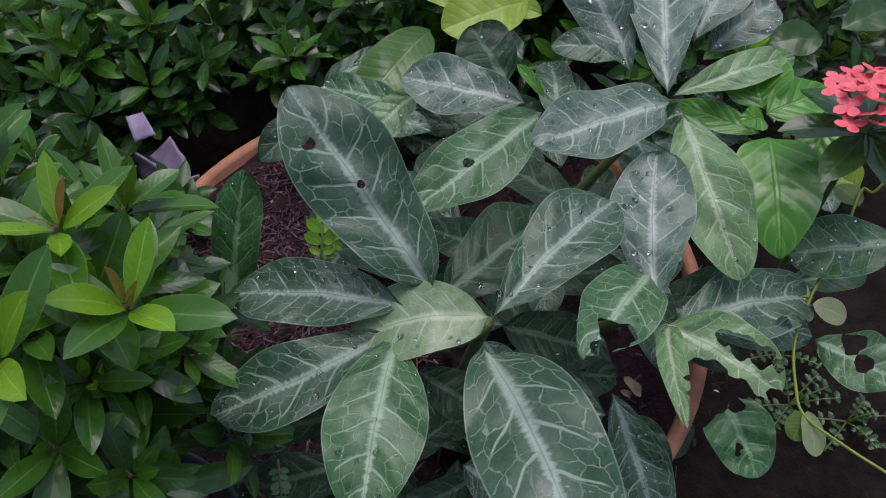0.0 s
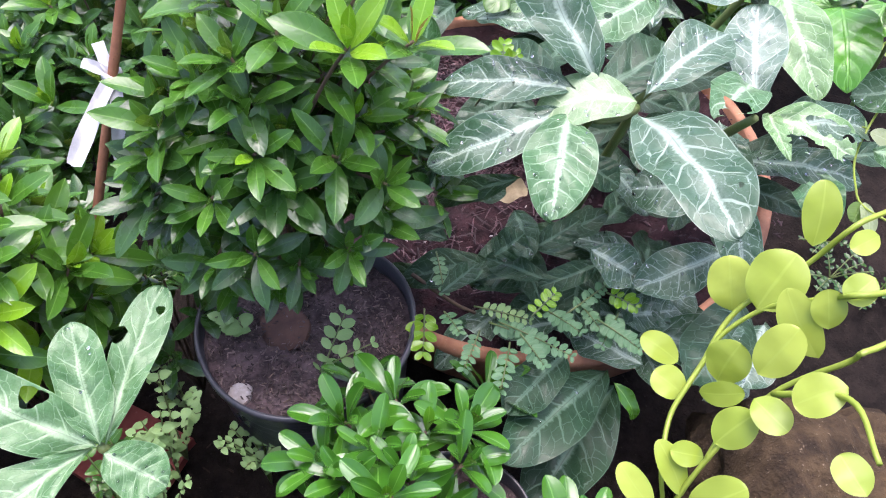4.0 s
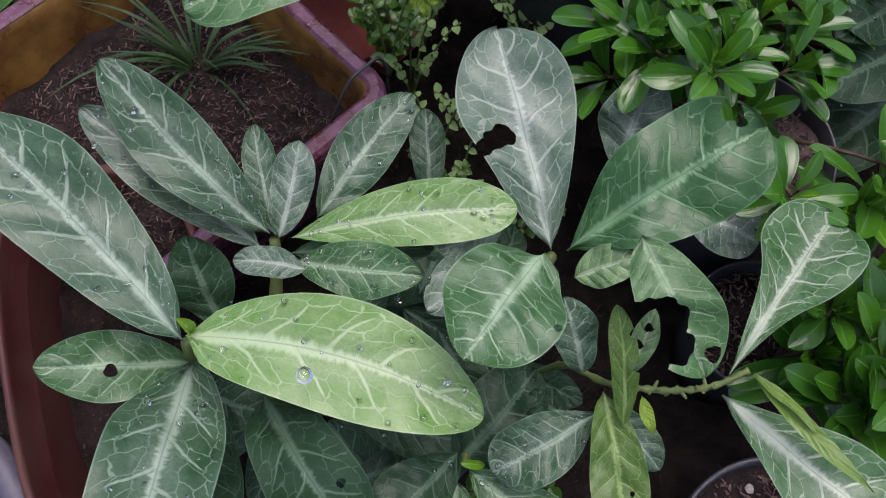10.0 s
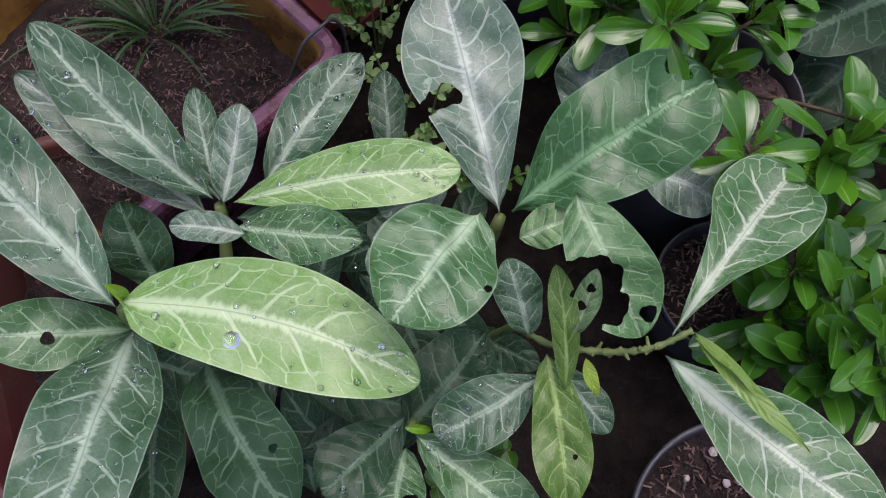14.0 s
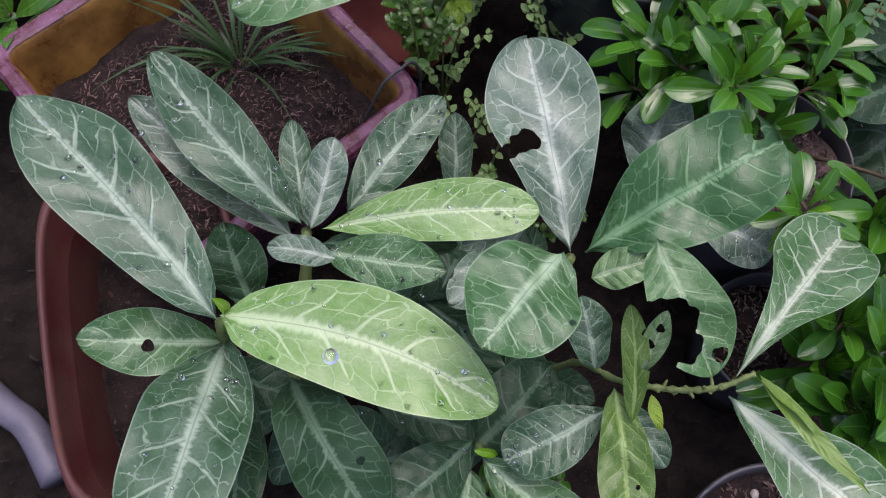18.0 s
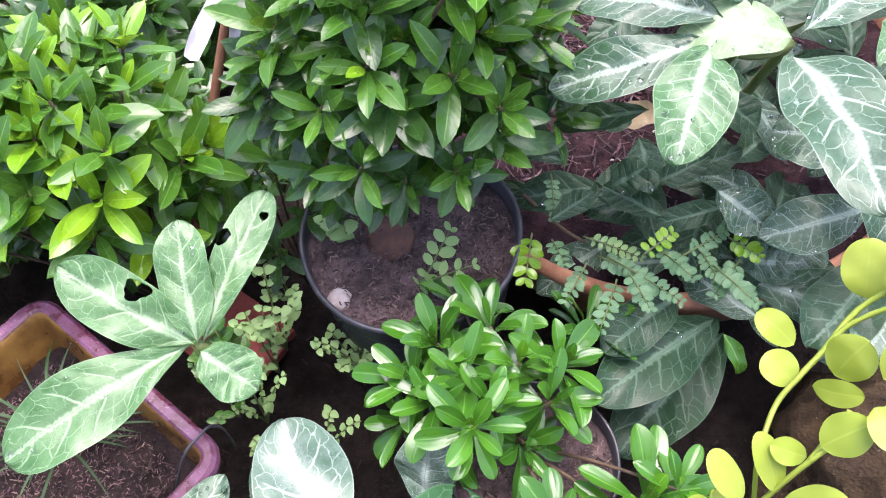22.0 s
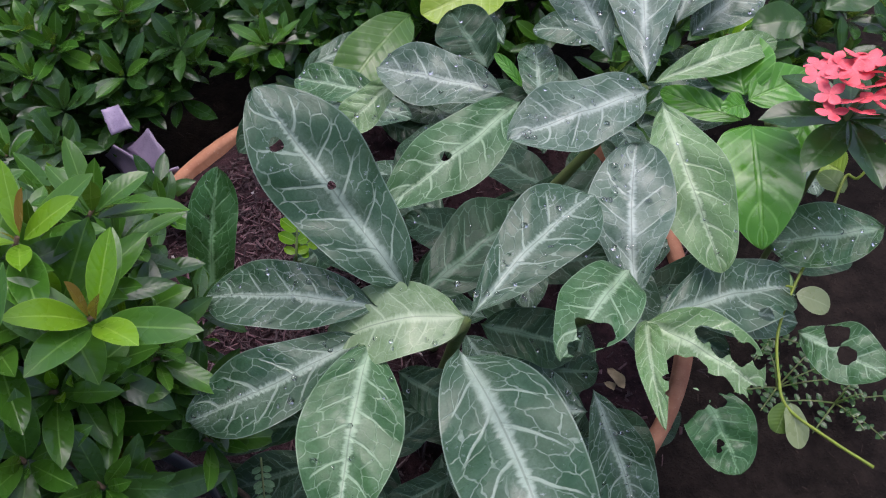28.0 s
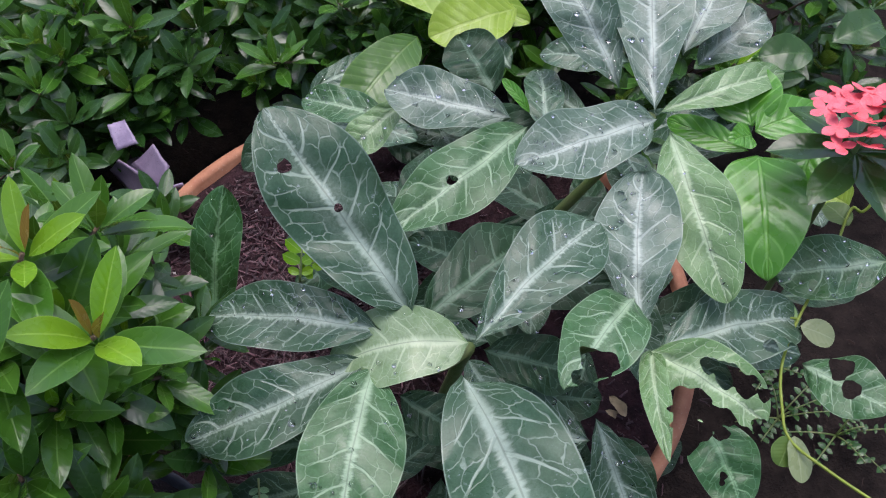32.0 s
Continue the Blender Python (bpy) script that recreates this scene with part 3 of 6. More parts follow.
def soil_disc(at, r, material, seed, lump=0.006, rings=22, sides=56, squareness=0.0, stretch=1.0, turn=0.0):
    verts, faces = [(at[0], at[1], at[2])], []
    for i in range(1, rings + 1):
        for j in range(sides):
            t = 2 * math.pi * j / sides
            x, y = stretch * r * squared(t, squareness) * i / rings * math.cos(t), r * squared(t, squareness) * i / rings * math.sin(t)
            h = lump * (noise.noise((x * 30 + seed, y * 30, 0)) + 0.7 * noise.noise((x * 90, y * 90 + seed, 3)))
            verts.append((at[0] + x * math.cos(turn) - y * math.sin(turn), at[1] + x * math.sin(turn) + y * math.cos(turn), at[2] + h))
    for j in range(sides):
        faces.append((0, 1 + j, 1 + (j + 1) % sides))
    for i in range(rings - 1):
        for j in range(sides):
            a, b = 1 + i * sides + j, 1 + i * sides + (j + 1) % sides
            faces.append((a, a + sides, b + sides, b))
    return from_lists("soil", verts, faces, material)


def litter(name, at, r, z, count, size, material, seed, parent=None, square=None, slim=1.0):
    """Many small chips lying on soil, joined: nobody could count them."""
    rnd = random.Random(seed)
    verts, faces = [], []
    for _ in range(count):
        if square:
            a, b = rnd.uniform(0.06, 0.94), rnd.uniform(0.06, 0.94)
            o, e1, e2 = square
            x, y = o[0] + e1[0] * a + e2[0] * b, o[1] + e1[1] * a + e2[1] * b
        else:
            t, q = rnd.uniform(0, 6.283), r * math.sqrt(rnd.random())
            x, y = at[0] + q * math.cos(t), at[1] + q * math.sin(t)
        m = pose(x, y, z + rnd.uniform(-0.001, 0.005), rnd.uniform(-40, 40), rnd.uniform(-28, 28), rnd.uniform(0, 360))
        l, w, h = size * rnd.uniform(0.5, 1.6), slim * size * rnd.uniform(0.12, 0.4), slim * size * rnd.uniform(0.08, 0.2)
        k = len(verts)
        for p in ((-l, -w, 0), (l, -w * 0.5, 0), (l * 0.8, w, 0), (-l * 0.7, w * 0.7, 0), (-l * 0.8, -w * 0.6, h), (l * 0.8, -w * 0.3, h), (l * 0.6, w * 0.7, h), (-l * 0.5, w * 0.5, h)):
            verts.append((m @ Vector(p))[:])
        for q in ((0, 3, 2, 1), (4, 5, 6, 7), (0, 1, 5, 4), (1, 2, 6, 5), (2, 3, 7, 6), (3, 0, 4, 7)):
            faces.append(tuple(k + i for i in q))
    me = from_lists(name, verts, faces, material, smooth=False)
    ob = part(name, me, parent) if parent else new(name, me)
    return tagged(ob, kind="stuff")


def black_pot(at, r, h, label, soil=SOIL, seed=1, ribs=7):
    """A ribbed nursery pot with a rolled lip; its soil is a part."""
    pot = thing("nursery_pot", (at[0], at[1], 0), label, "plant pot", "black nursery pots")
    prof = [(0.0001, 0.004), (r * 0.78, 0.004), (r * 0.80, 0.0)]
    for i in range(ribs * 2 + 1):
        z = h * (0.35 + 0.5 * i / (ribs * 2))
        prof.append((r * (0.80 + 0.17 * z / h) + (0.0016 if i % 2 else 0.0), z))
    prof += [(r * 0.985, h * 0.93), (r * 1.015, h * 0.945), (r * 1.02, h * 0.985), (r * 1.0, h), (r * 0.975, h * 0.99), (r * 0.96, h * 0.9), (r * 0.86, h * 0.4), (r * 0.0002, h * 0.38)]
    part("wall", lathe(prof, (at[0], at[1], 0), BLACK_PLASTIC, 72, 0.006), pot)
    sz = h - 0.02
    part("soil", soil_disc((at[0], at[1], sz), r * 0.965, soil, seed), pot, "dark damp potting soil with fibres")
    litter("fibre_litter", at, r * 0.92, sz, 620, 0.0032, STRAW, seed, pot)
    return pot


# ---- shrub leaves and whorls ----
def leaf_kind(tone, shape, seed, length=0.05, width=0.02, n=8, m=4, fold=0.32, arch=None):
    v, f, uv = blade((0, 0, 0), (length, 0, 0), width, shape, -0.05 - 0.05 * (seed % 2) if arch is None else arch, (0, 0, 1), n, m, fold, 0.25, (), seed)
    return from_lists("leaf", v, f, LEAFY[tone], uv)


KINDS = {tone: [leaf_kind(tone, "ixora", s, 0.05, 0.0125 if tone == "bronze" else 0.0158 + 0.0013 * (s % 3), 9, 4, 0.24, 0.02 + 0.025 * (s % 3)) for s in range(4)] for tone in ("mature", "mid", "young", "bronze")}
GLOSSY = {tone: [leaf_kind(mat, "spoon", s + 9, 0.05, 0.0155 + 0.001 * s, 14, 6, 0.34, 0.05 + 0.02 * s) for s in range(4)] for tone, mat in (("mid", "gloss"), ("young", "gloss_young"), ("mature", "gloss_deep"))}


def whorl(parent, at, aim, size, tones, rnd, kinds=KINDS, tiers=3, joined=None, roll=None):
    """Crossed pairs of leaves round a shoot tip, the youngest in the middle."""
    q = Vector(aim).to_track_quat("Z", "Y").to_matrix().to_4x4()
    turn = rnd.uniform(0, 360) if roll is None else roll
    for k in range(tiers):
        tone = tones[min(k, len(tones) - 1)]
        lift = (74, 42, 16, -10)[min(k, 3)] + rnd.uniform(-9, 9)
        count = 2 if k == 0 else (3 if rnd.random() < 0.45 else 4) if k > 1 else 3 + (rnd.random() < 0.5)
        for c in range(count):
            s = size / 0.05 * (0.62, 0.95, 1.08, 1.0)[min(k, 3)] * rnd.uniform(0.85, 1.15)
            m = Matrix.Translation(at) @ q @ pose(0, 0, -0.004 * k * size / 0.05, 0, 0, turn + c * 360 / count + k * 48 + rnd.uniform(-14, 14)) @ pose(0.002, 0, 0, rnd.uniform(-12, 12), -lift + rnd.uniform(-8, 8), 0)
            m = m @ Matrix.Diagonal((s, s * rnd.uniform(0.88, 1.15), s, 1))
            me = rnd.choice(kinds[tone])
            if joined is not None:
                joined.append((me, m))
            else:
                ob = new("leaf", me)
                ob.parent = parent
                ob.matrix_basis = Matrix.Translation(-parent.location) @ m


def joined_leaves(name, parent, items, label=""):
    """All the given leaves as one mesh: the part of a crown that nobody could count."""
    verts, faces, uvs, mats, slots = [], [], [], [], []
    for me, m in items:
        k = len(verts)
        verts += [(m @ v.co)[:] for v in me.vertices]
        layer = me.uv_layers[0].data
        uv = {}
        for p in me.polygons:
            for li in p.loop_indices:
                uv[me.loops[li].vertex_index] = layer[li].uv[:]
        uvs += [uv[i] for i in range(len(me.vertices))]
        mt = me.materials[0]
        if mt not in mats:
            mats.append(mt)
        for p in me.polygons:
            faces.append(tuple(k + i for i in p.vertices))
            slots.append(mats.index(mt))
    mesh = from_lists(name, verts, faces, None, uvs)
    for mt in mats:
        mesh.materials.append(mt)
    mesh.polygons.foreach_set("material_index", slots)
    return tagged(part(name, mesh, parent, label), kind="stuff")


def twig_to(parent, root, at, r=0.0014):
    root, at = Vector(root), Vector(at)
    mid = (root + at) / 2 + Vector((0, 0, 0.03))
    v, f = tube_lists(bez(root, mid, at, 6), r * 1.5, r, 5)
    part("twig", from_lists("twig", v, f, WOODY), parent)


# ---- ground ----
def ground_sheet():
    n = 90
    verts, faces = [], []
    for i in range(n + 1):
        for j in range(n + 1):
            a, b = 2 * i / n - 1, 2 * j / n - 1
            x, y = 0.2 + 1.6 * a + 55 * a ** 7, 0.6 + 1.6 * b + 55 * b ** 7
            h = 0.010 * noise.noise((x * 9, y * 9, 0)) + 0.006 * noise.noise((x * 28, y * 28, 5))
            verts.append((x, y, h - 0.006))
    for i in range(n):
        for j in range(n):
            a = i * (n + 1) + j
            faces.append((a, a + n + 1, a + n + 2, a + 1))
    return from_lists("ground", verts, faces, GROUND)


tagged(new("ground", ground_sheet()), "damp garden soil between crowded plant pots, coloured darker for shade", "ground", kind="structure")
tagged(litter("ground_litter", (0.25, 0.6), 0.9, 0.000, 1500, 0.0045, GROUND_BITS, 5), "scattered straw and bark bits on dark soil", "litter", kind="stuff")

# ---- pots ----
def round_planter(at, r, h, material, soil, label, lip, seed, category="plant pot", drop=0.028, squareness=0.0, stretch=1.0, turn=0.0):
    pot = thing("round_planter", (at[0], at[1], 0), label, category)
    prof = [(0.0001, 0.01), (r * 0.70, 0.01), (r * 0.72, 0.0), (r * 0.80, h * 0.4), (r * 0.93, h * 0.80), (r * 0.955, h * 0.84),
            (r, h * 0.86), (r * 1.005, h * 0.97), (r * 0.99, h), (r - lip, h), (r - lip * 1.25, h * 0.97), (r - lip * 2.2, h * 0.35), (0.0002, h * 0.33)]
    part("wall", lathe(prof, (at[0], at[1], 0), material, 96, 0.004, squareness, stretch, turn), pot)
    part("soil", soil_disc((at[0], at[1], h - drop), r - lip * (1.25 + drop * 4), soil, seed, 0.010, 34, 80, squareness, stretch, turn), pot, "reddish dark bark soil")
    return pot


planter_a = round_planter((0.452, 0.792), 0.308, 0.16, TERRACOTTA, SOIL_RED, "large round terracotta planter with a worn orange rim", 0.0115, 3, drop=0.013)
litter("bark_mulch", (0.365, 0.895), 0.145, 0.147, 2600, 0.0048, BARK, 8, planter_a)
litter("bark_mulch", (0.5, 0.75), 0.26, 0.147, 1100, 0.0048, BARK, 9, planter_a)
litter("bark_fibre", (0.365, 0.895), 0.140, 0.150, 520, 0.009, BARK, 61, planter_a, slim=0.4)
litter("bark_fibre", (0.36, 0.74), 0.14, 0.150, 520, 0.009, BARK, 62, planter_a, slim=0.4)
litter("pale_grit", (0.38, 0.82), 0.18, 0.152, 46, 0.0026, LICHEN, 63, planter_a, slim=2.2)
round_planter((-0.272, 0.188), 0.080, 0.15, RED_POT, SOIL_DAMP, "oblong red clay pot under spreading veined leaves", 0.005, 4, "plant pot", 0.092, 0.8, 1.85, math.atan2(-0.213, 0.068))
pot_1 = black_pot((0.129, 0.583), 0.112, 0.21, "ribbed black plastic nursery pot holding a bushy shrub", SOIL, 11)
litter("fibre_litter", (0.129, 0.583), 0.103, 0.192, 1700, 0.0030, FIBRE, 41, pot_1)
black_pot((0.215, 0.345), 0.078, 0.17, "small black plastic nursery pot with a glossy shrub", SOIL, 12)
pot_3 = black_pot((0.227, 0.022), 0.085, 0.12, "black plastic nursery pot with soil and pebbles", SOIL_DAMP, 13)
litter("bark_mulch", (0.227, 0.022), 0.075, 0.100, 420, 0.0030, BARK, 33, pot_3)
black_pot((0.235, 0.215), 0.055, 0.11, "small black nursery pot shaded by leaves", SOIL_DAMP, 14, 5)


def square_pot():
    """A square glazed pot, seen from one corner."""
    t, r = Vector((-0.256, 0.583, 0)), Vector((-0.061, 0.384, 0))
    e1 = (r - t).normalized()
    e2 = Vector((e1.y, -e1.x, 0))
    side = (r - t).length
    c = t + (e1 + e2 * 0.92) * side / 2
    h = 0.185
    pot = thing("square_pot", (c.x, c.y, 0), "square plum-glazed ceramic pot with ochre inside", "plant pot")

    def ring(half, z, round_by):
        out = []
        for sx, sy in ((1, 1), (-1, 1), (-1, -1), (1, -1)):
            for k in range(5):
                a = math.atan2(sy, sx) + (k - 2) * math.pi / 8
                x = sx * (half - round_by) + round_by * math.cos(a)
                y = sy * (half * 0.92 - round_by) + round_by * math.sin(a)
                p = c + e1 * x + e2 * y
                out.append((p.x, p.y, z))
        return out

    def skin(name, rings, material):
        verts, faces = [], []
        for g in rings:
            verts += g
        n = len(rings[0])
        for i in range(len(rings) - 1):
            for j in range(n):
                a, b = i * n + j, i * n + (j + 1) % n
                faces.append((a, b, b + n, a + n))
        return from_lists(name, verts, faces, material, smooth=name != "rim")

    hs = side / 2
    part("outer_wall", skin("outer_wall", [ring(hs * 0.70, 0.0, 0.01), ring(hs * 0.72, 0.01, 0.012), ring(hs * 0.90, h - 0.03, 0.014), ring(hs * 0.93, h - 0.024, 0.014)], GLAZE), pot)
    part("rim", skin("rim", [ring(hs * 0.93, h - 0.025, 0.018), ring(hs, h - 0.02, 0.026), ring(hs * 1.02, h - 0.008, 0.028), ring(hs * 1.01, h - 0.002, 0.028), ring(hs * 0.985, h + 0.001, 0.026), ring(hs * 0.92, h + 0.001, 0.013), ring(hs * 0.900, h - 0.001, 0.012)], GLAZE), pot, "plum glazed rim with worn edges")
    part("inner_wall", skin("inner_wall", [ring(hs * 0.902, h - 0.002, 0.012), ring(hs * 0.888, h - 0.004, 0.011), ring(hs * 0.878, h - 0.012, 0.010), ring(hs * 0.80, h - 0.07, 0.010), ring(hs * 0.70, 0.05, 0.010)], GLAZE_IN), pot, "glossy ochre-brown inner wall")
    # soil
    n = 30
    verts, faces = [], []
    for i in range(n + 1):
        for j in range(n + 1):
            p = c + e1 * (hs * 0.83 * (2 * i / n - 1)) + e2 * (hs * 0.76 * (2 * j / n - 1))
            verts.append((p.x, p.y, h - 0.055 + 0.010 * noise.noise((p.x * 25, p.y * 25, 2)) + 0.005 * noise.noise((p.x * 70, p.y * 70, 7))))
    for i in range(n):
        for j in range(n):
            a = i * (n + 1) + j
            faces.append((a, a + n + 1, a + n + 2, a + 1))
    part("soil", from_lists("soil", verts, faces, SOIL_DAMP), pot, "dark crumbly soil with straw bits")
    o = c - (e1 + e2 * 0.92) * hs * 0.80
    litter("fibre_litter", (0, 0), 0, h - 0.053, 1500, 0.0020, STRAW, 21, pot, (o, e1 * hs * 1.60, e2 * hs * 1.47))
    litter("husk", (0, 0), 0, h - 0.053, 60, 0.0065, STRAW, 23, pot, (o, e1 * hs * 1.60, e2 * hs * 1.47), slim=0.35)
    litter("bark_mulch", (0, 0), 0, h - 0.052, 1500, 0.0024, BARK, 22, pot, (o, e1 * hs * 1.60, e2 * hs * 1.47))
    w0 = r + e1 * -0.030
    wire = [w0 + e2 * 0.050 + Vector((0, 0, h - 0.035)), w0 + e2 * 0.024 + Vector((0, 0, h + 0.002)), w0 + e2 * 0.006 + Vector((0, 0, h + 0.006)), w0 - e2 * 0.008 + Vector((0, 0, h + 0.004)), w0 - e2 * 0.016 + Vector((0, 0, h - 0.020)), w0 - e2 * 0.015 + Vector((0, 0, h - 0.07))]
    v, f = tube_lists(smooth_line(wire, 6), 0.0016, 0.0016, 6)
    part("wire", from_lists("wire", v, f, BLACK_PLASTIC), pot, "thin black wire hooked over the rim")
    return pot, c, e1, e2, hs


pot_sq, sq_c, sq_e1, sq_e2, sq_h = square_pot()


def grass_tuft():
    at = Vector((-0.235, 0.435, 0.135))
    ob = thing("grass_tuft", at, "dark green grassy tuft growing in the square pot", "grass")
    rnd = random.Random(4)
    for i in range(44):
        a = rnd.choice((0.15, 3.0, 3.3, 6.1)) + rnd.uniform(-0.6, 0.6) if i % 2 else rnd.uniform(0, 6.283)
        l = rnd.uniform(0.06, 0.135) if i % 4 else rnd.uniform(0.12, 0.165)
        lean = rnd.uniform(0.72, 1.0)
        tip = at + Vector((math.cos(a) * l * lean, math.sin(a) * l * lean * 0.8, l * (1.0 - lean) * 1.2 + rnd.uniform(-0.01, 0.02)))
        b = at + Vector((math.cos(a) * 0.006, math.sin(a) * 0.006, 0))
        v, f, uv = blade(b, tip, rnd.uniform(0.0022, 0.0038), "lance", rnd.uniform(0.08, 0.26), (math.cos(a + 1.57) * 0.1, 0.1, 1), 12, 2, 0.3, 0.0, (), i)
        part("blade", from_lists("blade", v, f, LEAFY["grass"], uv), ob)


grass_tuft()

# ---- veined-leaf plants ----
plant_a = thing("veined_plant", (0.452, 0.72, 0.132), "grey-green plant with pale netted veins in a terracotta planter", "plant", "veined-leaf plants")
plant_b = thing("veined_plant", (-0.05, 0.22, 0.11), "spreading plant with wet white-veined green leaves, some chewed", "plant", "veined-leaf plants")
plant_c = thing("veined_plant", (-0.070, 0.559, 0.150), "upright veined plant with five pale green leaves, one chewed", "plant", "veined-leaf plants")
veined(plant_a, (0.416, 0.591, 0.455), (0.362, 0.692, 0.558), 0.066, "el", "steel", 0.03, (-0.07, -0.41, 1.00), holes=((0.78, -0.30, 0.0045), (0.53, 0.03, 0.0031),))
veined(plant_a, (0.396, 0.588, 0.450), (0.292, 0.650, 0.430), 0.047, "el", "steel", 0.06, (-0.01, -0.36, 1.04))
veined(plant_a, (0.445, 0.565, 0.445), (0.357, 0.584, 0.430), 0.051, "wide", "milky", 0.12, (-0.08, -0.31, 1.06), bend=.06)
veined(plant_a, (0.383, 0.577, 0.440), (0.260, 0.581, 0.400), 0.050, "el", "steel", 0.05, (0.01, -0.31, 1.07))
veined(plant_a, (0.385, 0.572, 0.440), (0.333, 0.473, 0.425), 0.061, "el", "green", 0.06, (-0.07, -0.30, 1.07))
veined(plant_a, (0.432, 0.539, 0.455), (0.426, 0.373, 0.490), 0.072, "el", "steel", 0.06, (-0.19, -0.27, 1.06), holes=((0.79, -0.49, 0.0028),))
veined(plant_a, (0.426, 0.600, 0.430), (0.525, 0.642, 0.430), 0.055, "el", "dark", 0.05, (-0.16, -0.34, 1.03))
veined(plant_a, (0.445, 0.557, 0.455), (0.559, 0.619, 0.455), 0.054, "ob", "steel", 0.05, (-0.20, -0.32, 1.03))
veined(plant_a, (0.560, 0.547, 0.420), (0.607, 0.649, 0.455), 0.058, "ob", "silver", 0.04, (-0.27, -0.31, 1.01))
veined(plant_a, (0.644, 0.679, 0.455), (0.632, 0.554, 0.410), 0.053, "el", "palegreen", 0.12, (-0.31, -0.31, 0.98))
veined(plant_a, (0.565, 0.569, 0.430), (0.481, 0.504, 0.470), 0.047, "el", "green", 0.10, (-0.23, -0.27, 1.05), holes=((0.77, -0.32, 0.0120), (0.91, -0.26, 0.0072),))
veined(plant_a, (0.573, 0.770, 0.400), (0.431, 0.694, 0.410), 0.056, "el", "green", 0.08, (-0.16, -0.40, 0.98), holes=((0.62, 0.12, 0.0045),))
veined(plant_a, (0.563, 0.784, 0.400), (0.473, 0.851, 0.402), 0.052, "el", "silver", 0.08, (-0.16, -0.44, 0.95))
veined(plant_a, (0.645, 0.698, 0.450), (0.520, 0.674, 0.470), 0.055, "el", "silver", 0.06, (-0.25, -0.38, 0.96))
veined(plant_a, (0.645, 0.758, 0.430), (0.617, 0.840, 0.500), 0.055, "ob", "silver", 0.05, (-0.27, -0.44, 0.90))
veined(plant_a, (0.654, 0.716, 0.440), (0.714, 0.853, 0.480), 0.066, "ob", "silver", 0.03, (-0.31, -0.42, 0.89))
veined(plant_a, (0.656, 0.712, 0.440), (0.772, 0.719, 0.440), 0.029, "el", "palegreen", 0.12, (-0.34, -0.36, 0.92))
veined(plant_a, (0.743, 0.789, 0.400), (0.818, 0.810, 0.420), 0.047, "el", "silver", 0.08, (-0.35, -0.38, 0.89))
veined(plant_a, (0.715, 0.777, 0.430), (0.801, 0.851, 0.450), 0.054, "el", "silver", 0.08, (-0.34, -0.40, 0.88))
veined(plant_a, (0.474, 0.848, 0.370), (0.408, 0.910, 0.360), 0.036, "el", "green", 0.10, (-0.09, -0.46, 0.95))
veined(plant_a, (0.487, 0.852, 0.380), (0.426, 0.827, 0.360), 0.034, "el", "palegreen", 0.10, (-0.10, -0.45, 0.96))
veined(plant_a, (0.281, 0.732, 0.300), (0.321, 0.790, 0.400), 0.042, "el", "deep", 0.02, (0.03, -0.41, 1.01))
veined(plant_a, (0.404, 0.628, 0.420), (0.373, 0.745, 0.390), 0.042, "el", "dark", 0.03, (-0.11, -0.42, 0.98))
veined(plant_a, (0.551, 0.525, 0.440), (0.593, 0.457, 0.440), 0.050, "el", "palegreen", 0.06, (-0.28, -0.21, 1.05), holes=((0.47, 0.72, 0.0122), (0.72, 0.74, 0.0106), (0.90, 0.62, 0.0070), (0.58, -0.42, 0.0082), (0.74, -0.46, 0.0075), (0.44, -0.36, 0.0055), (0.88, -0.50, 0.0040), (0.97, 0.15, 0.0050),))
veined(plant_a, (0.552, 0.524, 0.440), (0.517, 0.446, 0.468), 0.018, "heart", "palegreen", 0.05, (-0.25, -0.22, 1.06), holes=((0.62, -0.95, 0.0040), (0.76, -0.80, 0.0030),))
veined(plant_a, (0.577, 0.487, 0.400), (0.575, 0.429, 0.390), 0.042, "wide", "deep", 0.05, (-0.27, -0.16, 1.07), holes=((0.64, 0.22, 0.0026), (0.70, 0.34, 0.0020), (0.05, -0.10, 0.0085), (0.14, 0.30, 0.0070), (0.20, 0.75, 0.0062), (0.10, -0.75, 0.0060), (0.22, -0.28, 0.0048), (0.26, 0.95, 0.0050), (0.97, 0.55, 0.0035),))
veined(plant_a, (0.576, 0.542, 0.400), (0.705, 0.548, 0.360), 0.056, "el", "steel", 0.05, (-0.30, -0.23, 1.03), holes=((0.63, 0.73, 0.0056), (0.75, 0.90, 0.0043),))
veined(plant_a, (0.783, 0.562, 0.380), (0.696, 0.581, 0.380), 0.052, "el", "green", 0.06, (-0.37, -0.24, 0.98))
veined(plant_a, (0.672, 0.507, 0.380), (0.695, 0.450, 0.400), 0.041, "el", "green", 0.06, (-0.35, -0.17, 1.02), holes=((0.38, -0.41, 0.0077), (0.57, 0.04, 0.0060), (0.27, -0.54, 0.0039),))
veined(plant_a, (0.273, 0.586, 0.400), (0.237, 0.607, 0.320), 0.028, "el", "steel", 0.05, (0.01, -0.35, 1.05))
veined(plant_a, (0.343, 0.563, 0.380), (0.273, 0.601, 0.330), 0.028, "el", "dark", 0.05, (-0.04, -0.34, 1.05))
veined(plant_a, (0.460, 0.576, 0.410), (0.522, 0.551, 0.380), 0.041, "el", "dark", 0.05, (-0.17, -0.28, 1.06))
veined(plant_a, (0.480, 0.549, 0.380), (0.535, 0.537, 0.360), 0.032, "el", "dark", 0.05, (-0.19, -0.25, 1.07))
